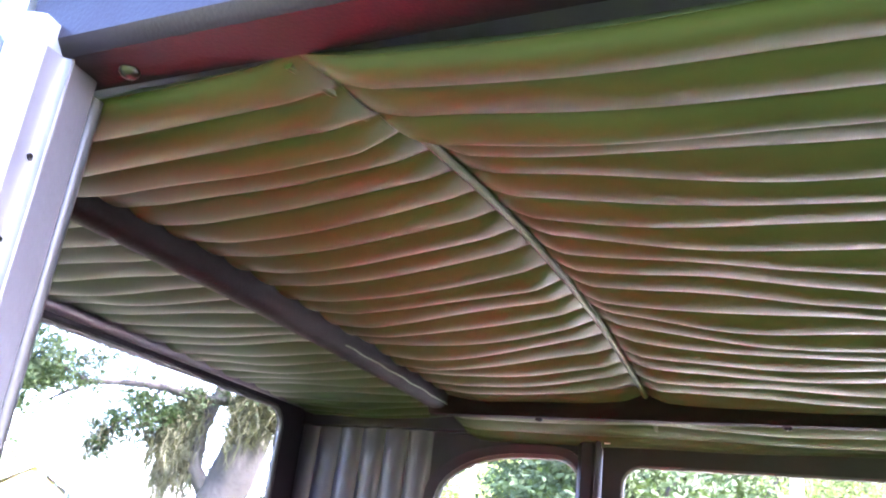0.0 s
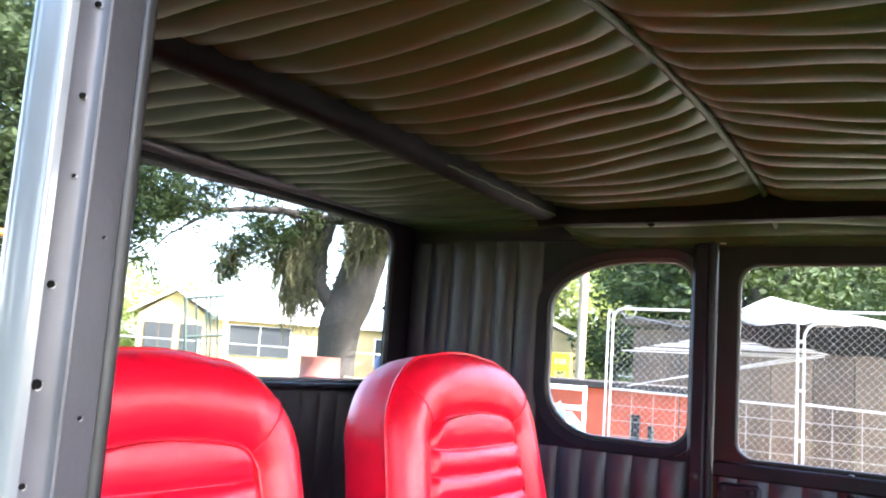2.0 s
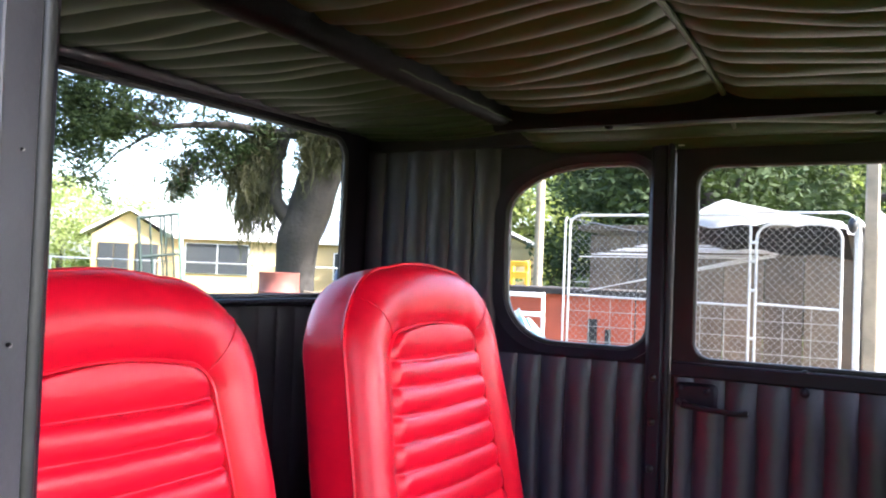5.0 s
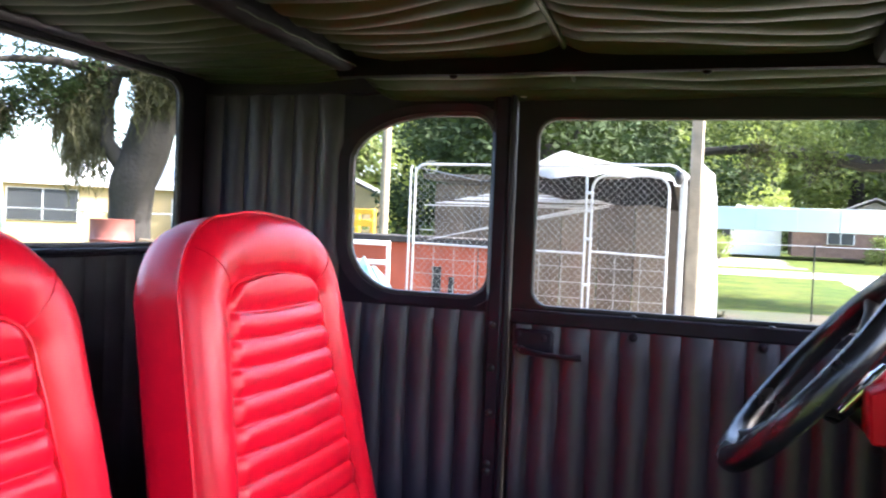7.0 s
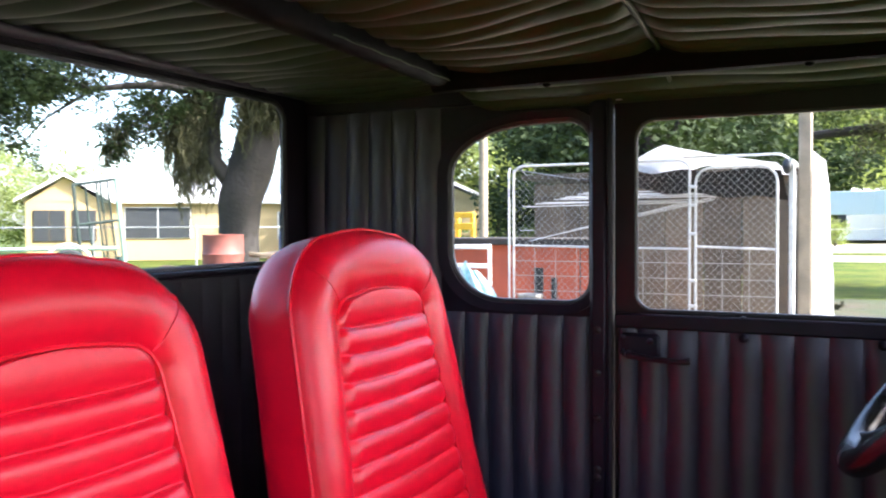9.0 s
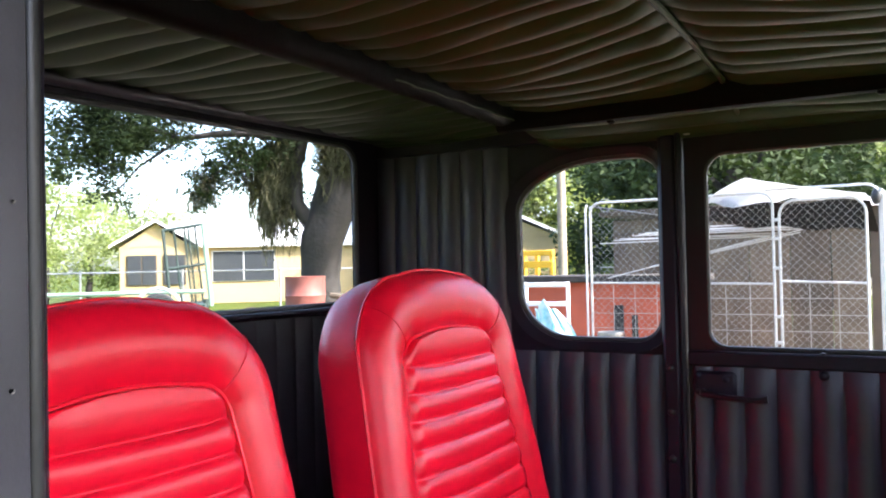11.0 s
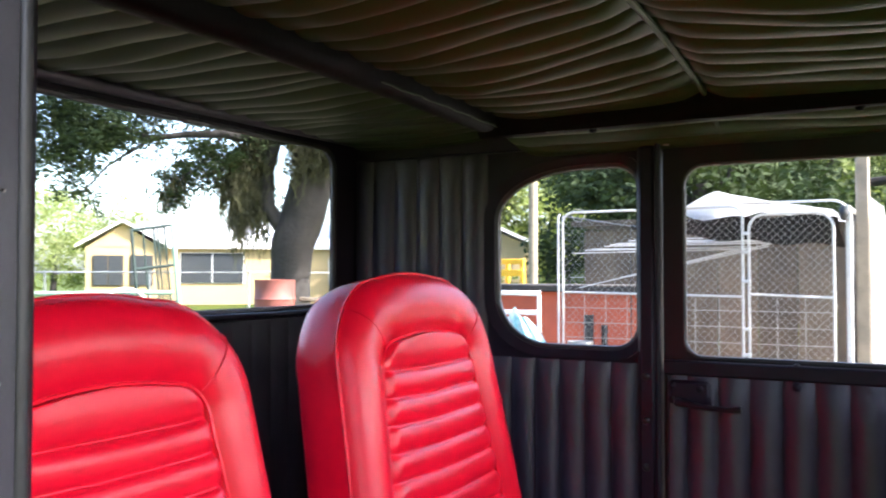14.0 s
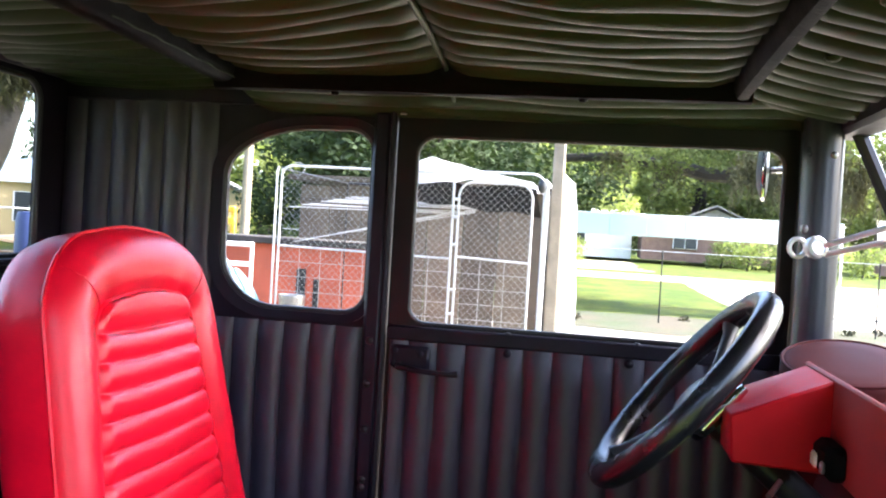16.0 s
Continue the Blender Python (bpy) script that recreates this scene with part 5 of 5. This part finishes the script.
for k in (0.15, 0.25, 0.42, 0.55):
    p = A.lerp(B, k)
    part("rope", tube([p, p - Vector((0, 0, 0.9))], 0.02, 6), WHITE, swing)
wh = thing("white_house", "low white house beyond the garden", "house", (-27.0, -13.5, 0.9), turn=-20)
part("wall", box(-3, 4, -6, 2, 0, 2.4), WHITE, wh)
part("roof", roof_bm(-3, 4, -6, 2, 2.4, 3.6, along="y"), ROOF_WHITE, wh)

# ---- trees ----
oak = thing("oak_tree", "old oak hung with grey moss behind the car", "tree", (-11.5, 14.13, 0))
trunk_line = [(0, 0, -0.1), (0.0, 0.0, 0.5), (0.01, 0.0, 1.3), (0.05, 0.03, 2.05), (0.2, 0.16, 2.7), (0.34, 0.28, 3.4), (0.47, 0.38, 4.1), (0.7, 0.6, 6.0)]
trunk_girth = [0.56, 0.43, 0.41, 0.45, 0.46, 0.45, 0.43, 0.26]
rings, girths = [], []
for k in range(7 * 6 + 1):
    a, f = min(k // 6, 6), k / 6 - min(k // 6, 6)
    rings.append(tuple(Vector(trunk_line[a]).lerp(Vector(trunk_line[a + 1]), f)))
    girths.append(trunk_girth[a] + (trunk_girth[a + 1] - trunk_girth[a]) * f)
bm = tube(rings, girths, 30)
for v in bm.verts:
    n_ = noise.noise(Vector((v.co.x * 2.2, v.co.y * 2.2, v.co.z * 1.1 + 4))) * 0.13 + noise.noise(Vector((v.co.x * 9, v.co.y * 9, v.co.z * 2.5))) * 0.05
    core = Vector((v.co.z * 0.09, v.co.z * 0.075, v.co.z))
    v.co += (v.co - core) * n_
part("trunk", bm, BARK, oak)
for line, r0, r1 in (([(0.1, 0.06, 2.2), (-0.2, -0.17, 2.5), (-0.38, -0.32, 2.85), (-0.4, -0.3, 3.6), (-0.2, -0.1, 4.6), (-0.6, 0.5, 6.0)], 0.2, 0.1),
                     ([(0.4, 0.3, 4.3), (-0.42, -0.36, 4.24), (-1.06, -0.95, 4.34), (-1.58, -1.47, 4.31), (-2.03, -1.96, 4.2), (-2.7, -2.7, 4.5)], 0.13, 0.035),
                     ([(0.6, 0.5, 5.0), (1.5, 1.2, 6.0), (2.6, 2.0, 6.6)], 0.2, 0.08), ([(0.65, 0.55, 5.6), (-0.8, 2.0, 6.5), (-2.0, 2.8, 6.9)], 0.2, 0.07),
                     ([(-1.06, -0.95, 4.34), (-1.3, -1.2, 3.8), (-1.7, -1.6, 3.3)], 0.04, 0.015), ([(-2.03, -1.96, 4.2), (-2.6, -2.6, 3.6), (-2.9, -3.0, 3.0)], 0.04, 0.012)):
    n_ = len(line) - 1
    part("limb", tube(line, [r0 + (r1 - r0) * i / n_ for i in range(n_ + 1)], 10), BARK, oak)
clumps = []
for i, (c, sx, sz, n_, r) in enumerate((((-2.75, -2.85, 4.5), 1.0, 0.85, 95, 0.38), ((-2.95, -3.1, 3.55), 0.5, 0.65, 32, 0.28), ((-2.75, -2.85, 2.85), 0.22, 0.36, 9, 0.17), ((-3.4, -3.6, 4.2), 0.6, 1.0, 40, 0.34),
                                        ((-1.25, -1.15, 3.75), 0.75, 0.58, 52, 0.27), ((-1.75, -1.65, 3.1), 0.38, 0.55, 26, 0.21), ((-2.1, -2.1, 4.0), 0.5, 0.35, 16, 0.2), ((-0.7, -0.6, 4.05), 0.45, 0.42, 22, 0.27), ((0.4, 0.3, 4.3), 0.75, 0.4, 32, 0.34),
                                        ((0.84, 0.7, 3.1), 0.12, 0.8, 11, 0.17), ((-0.05, -0.05, 3.4), 0.3, 0.7, 10, 0.15), ((-0.36, -0.3, 2.35), 0.12, 0.3, 5, 0.17), ((0.0, 0.0, 6.6), 5.5, 1.5, 150, 0.8), ((3.2, -0.6, 5.6), 2.2, 1.0, 40, 0.7), ((-1.6, -1.5, 4.75), 1.0, 0.35, 16, 0.3))):
    clumps += clump_cloud(c, np.array((sx, sx, sz)), n_, r, 21 + i)
leaves(clumps, 620, 0.052, SHADED_OAK_LEAF, "crown", oak, 5)
hang_moss(oak, (((-0.52, -0.44, 4.3), 1.7, 0.22), ((-0.74, -0.64, 3.95), 2.4, 0.2), ((-0.5, -0.43, 3.9), 2.0, 0.16), ((-0.95, -0.85, 3.7), 1.5, 0.14), ((-2.1, -2.05, 4.75), 0.6, 0.16), ((-1.75, -1.65, 3.5), 0.85, 0.2), ((0.7, -0.12, 4.4), 1.15, 0.35), ((0.5, -0.25, 4.2), 1.3, 0.2), ((0.95, 0.1, 4.3), 1.0, 0.25), ((-0.85, -0.7, 3.8), 2.3, 0.1), ((-0.8, -0.68, 3.1), 1.7, 0.09), ((-0.5, -0.42, 3.1), 1.5, 0.07), ((-0.7, -0.6, 3.3), 1.2, 0.1), ((-1.2, -1.1, 3.9), 0.7, 0.25)), 104)
for i, (x, y, h, sd) in enumerate(((-37, 27, 5.4, 1), (-33, 22, 5.8, 2), (-40, 33, 6.0, 3), (-29, 17, 5.6, 4), (-44, 24, 8.0, 6))):
    tree((x, y, 0), "bright green leafy shrub tree beyond the fence", h * 0.5, 0.12, [((0, 0, h * 0.4), (0.6, 0.4, h * 0.8), 0.06)],
         clump_cloud((0, 0, h * 0.55), np.array((2.6, 2.6, h * 0.45)), 34, 0.9, 40 + sd), 180, 0.1, sd + 50, LEAF_LIGHT, name="shrub_tree", group="shrubs by the fence")
# woods beyond the lawn and the kennel
for i, (x, y, h, s) in enumerate(((-8.0, 27, 8, 1), (-4.6, 21, 6.5, 1), (-2.9, 27, 8, 1), (-14.5, 36, 9, 1.2), (-20, 34, 9, 1.2), (-7, 50, 15, 2), (0.5, 84, 21, 2.6), (9, 86, 22, 2.6), (18, 84, 21, 2.6), (28, 80, 8.5, 1.8), (37, 76, 8, 1.8), (-8.5, 86, 21, 2.6), (-2.0, 66, 10, 1.4))):
    low = 0.9 if s < 1.3 else 4.2
    tree((x, y, 0), "leafy green tree at the edge of the yard", h * 0.55, 0.2 * s, [((0, 0, h * 0.4), (1.4 * s, -0.6, h * 0.7), 0.1 * s), ((0, 0, h * 0.45), (-1.5 * s, 0.5, h * 0.75), 0.1 * s)],
         clump_cloud((0, 0, h * 0.5), np.array((3.2 * s, 2.4 * s, h * 0.5)), 62, 0.98 * s, 70 + i, lambda q: q[2] > low), 330 / s ** 2, 0.1 * s, 90 + i, SHADED_OAK_LEAF if i < 3 else LEAF if i % 3 else LEAF_LIGHT, name="tree", group="trees round the yard")
tree((9.0, 21.6, 0), "large oak whose long limb reaches over the lawn", 5, 0.35,
     [((0, 0, 3.2), (-10.0, 0.2, 3.5), 0.32), ((0, 0, 4.0), (-6.0, -1.0, 5.5), 0.16), ((0, 0, 4.4), (3.0, 0.5, 6.5), 0.18)],
     clump_cloud((-5.9, -0.2, 4.4), np.array((5.0, 1.8, 1.0)), 80, 0.62, 131) + clump_cloud((-3.2, -1.4, 3.55), np.array((2.8, 0.8, 0.6)), 46, 0.36, 134) + clump_cloud((-7.4, -1.0, 3.3), np.array((1.6, 0.6, 0.4)), 14, 0.3, 135) + clump_cloud((-2.6, 0, 6.4), np.array((3.6, 3, 1.1)), 34, 0.8, 132), 500, 0.06, 133,
     moss=[((-5.5, -1.8, 3.5), 1.1, 0.5), ((-4.7, -1.9, 3.5), 1.3, 0.5), ((-3.6, -1.9, 3.5), 1.4, 0.6), ((-2.5, -1.9, 3.5), 1.2, 0.6), ((-8.5, -0.6, 3.6), 0.6, 0.4), ((-7.2, -0.6, 3.5), 0.5, 0.4)], name="oak_tree")
# trees mirrored in the tinted pane and around the near side
for i, (x, y, h) in enumerate(((-17.5, -8.8, 9.5), (-20, -5.8, 11), (-20, -12.5, 10), (-16.5, -6.3, 9), (-30, -19, 9))):
    tree((x, y, 0.8), "dark leafy garden tree beyond the swing set", h * 0.5, 0.22, [((0, 0, h * 0.4), (1.2, 0.6, h * 0.7), 0.1)],
         clump_cloud((0, 0, h * 0.6), np.array((2.8, 2.8, h * 0.42)), 75, 0.9, 170 + i), 330, 0.1, 190 + i, SHADED_OAK_LEAF, name="tree", group="trees of the near garden")
# unseen trees added to hold low sky light out of the door opening
for i, (x, y, h) in enumerate(((-10, -15, 9), (-1, -14.5, 7), (16, -16, 8))):
    w = 4.6
    tree((x, y, 0.3), "unseen tall leafy tree added to block low sky on the car's near side", h * 0.5, 0.25, [((0, 0, h * 0.4), (1.2, 0.6, h * 0.7), 0.1)],
         clump_cloud((0, 0, h * 0.55), np.array((w, w * 0.7, h * 0.45)), 80, 1.25, 175 + i), 120, 0.16, 195 + i, SHADED_OAK_LEAF, name="tree", group="trees of the near garden")
# added out of view: its crown keeps direct sun off the dash
tree((9.4, 0.4, 0), "unseen leafy tree added to shade the car's front", 6.5, 0.2, [((0, 0, 5.2), (-2.8, 1.5, 6.5), 0.1), ((0, 0, 5.6), (1.0, 0.6, 7.5), 0.08)],
     clump_cloud((-2.8, 1.5, 6.6), np.array((1.7, 1.5, 1.2)), 48, 0.6, 205) + clump_cloud((0.6, 0.3, 7.6), np.array((1.4, 1.4, 1.0)), 20, 0.6, 206), 330, 0.1, 207, SHADED_OAK_LEAF, name="tree")
tree((-16.4, -8.6, 0.6), "low dark green bush on the lawn", 0.5, 0.06, [((0, 0, 0.2), (0.3, 0.2, 0.6), 0.03)], clump_cloud((0, 0, 0.45), np.array((0.9, 0.9, 0.35)), 16, 0.3, 201), 300, 0.07, 202, name="bush")

for i, (x, y, w, s) in enumerate(((10.6, 65, 1.6, 1.6), (12.3, 66, 1.6, 1.5), (-1.6, 60, 1.0, 1.2), (13.5, 63, 1.6, 1.5), (17, 60, 2.0, 1.6), (-7.5, 21.5, 1.3, 1.0), (-4.6, 20.2, 1.2, 1.0), (-10.5, 22.5, 1.5, 1.0), (20, 55, 2.2, 1.6), (8.9, 66, 1.2, 1.3))):
    tree((x, y, 0), "low rounded garden bush by the road", 0.6 * s, 0.06, [((0, 0, 0.3), (0.4, 0.1, 0.9 * s), 0.03)], clump_cloud((0, 0, 0.8 * s), np.array((w, 0.8, 0.7 * s)), 26, 0.42 * s, 400 + i), 300 / s ** 2, 0.07 * s, 420 + i, LEAF if i % 2 else LEAF_LIGHT, name="bush", group="bushes by the road")
woods = thing("far_woods", "hazy green belt of far trees round the houses", "trees", kind="stuff")
clumps = []
for i in range(60):
    a = radians(-22 + 100 * i / 59)
    d = 112 + 8 * noise.noise(Vector((i * 0.7, 0, 0)))
    h = 9 if a < radians(12) else 5
    clumps += clump_cloud((d * math.sin(a), d * math.cos(a), h), np.array((5.5, 4, h)), 12, 3.2 if h > 6 else 2.4, 300 + i)
leaves(clumps, 26, 0.4, LEAF, "foliage", woods, 299)
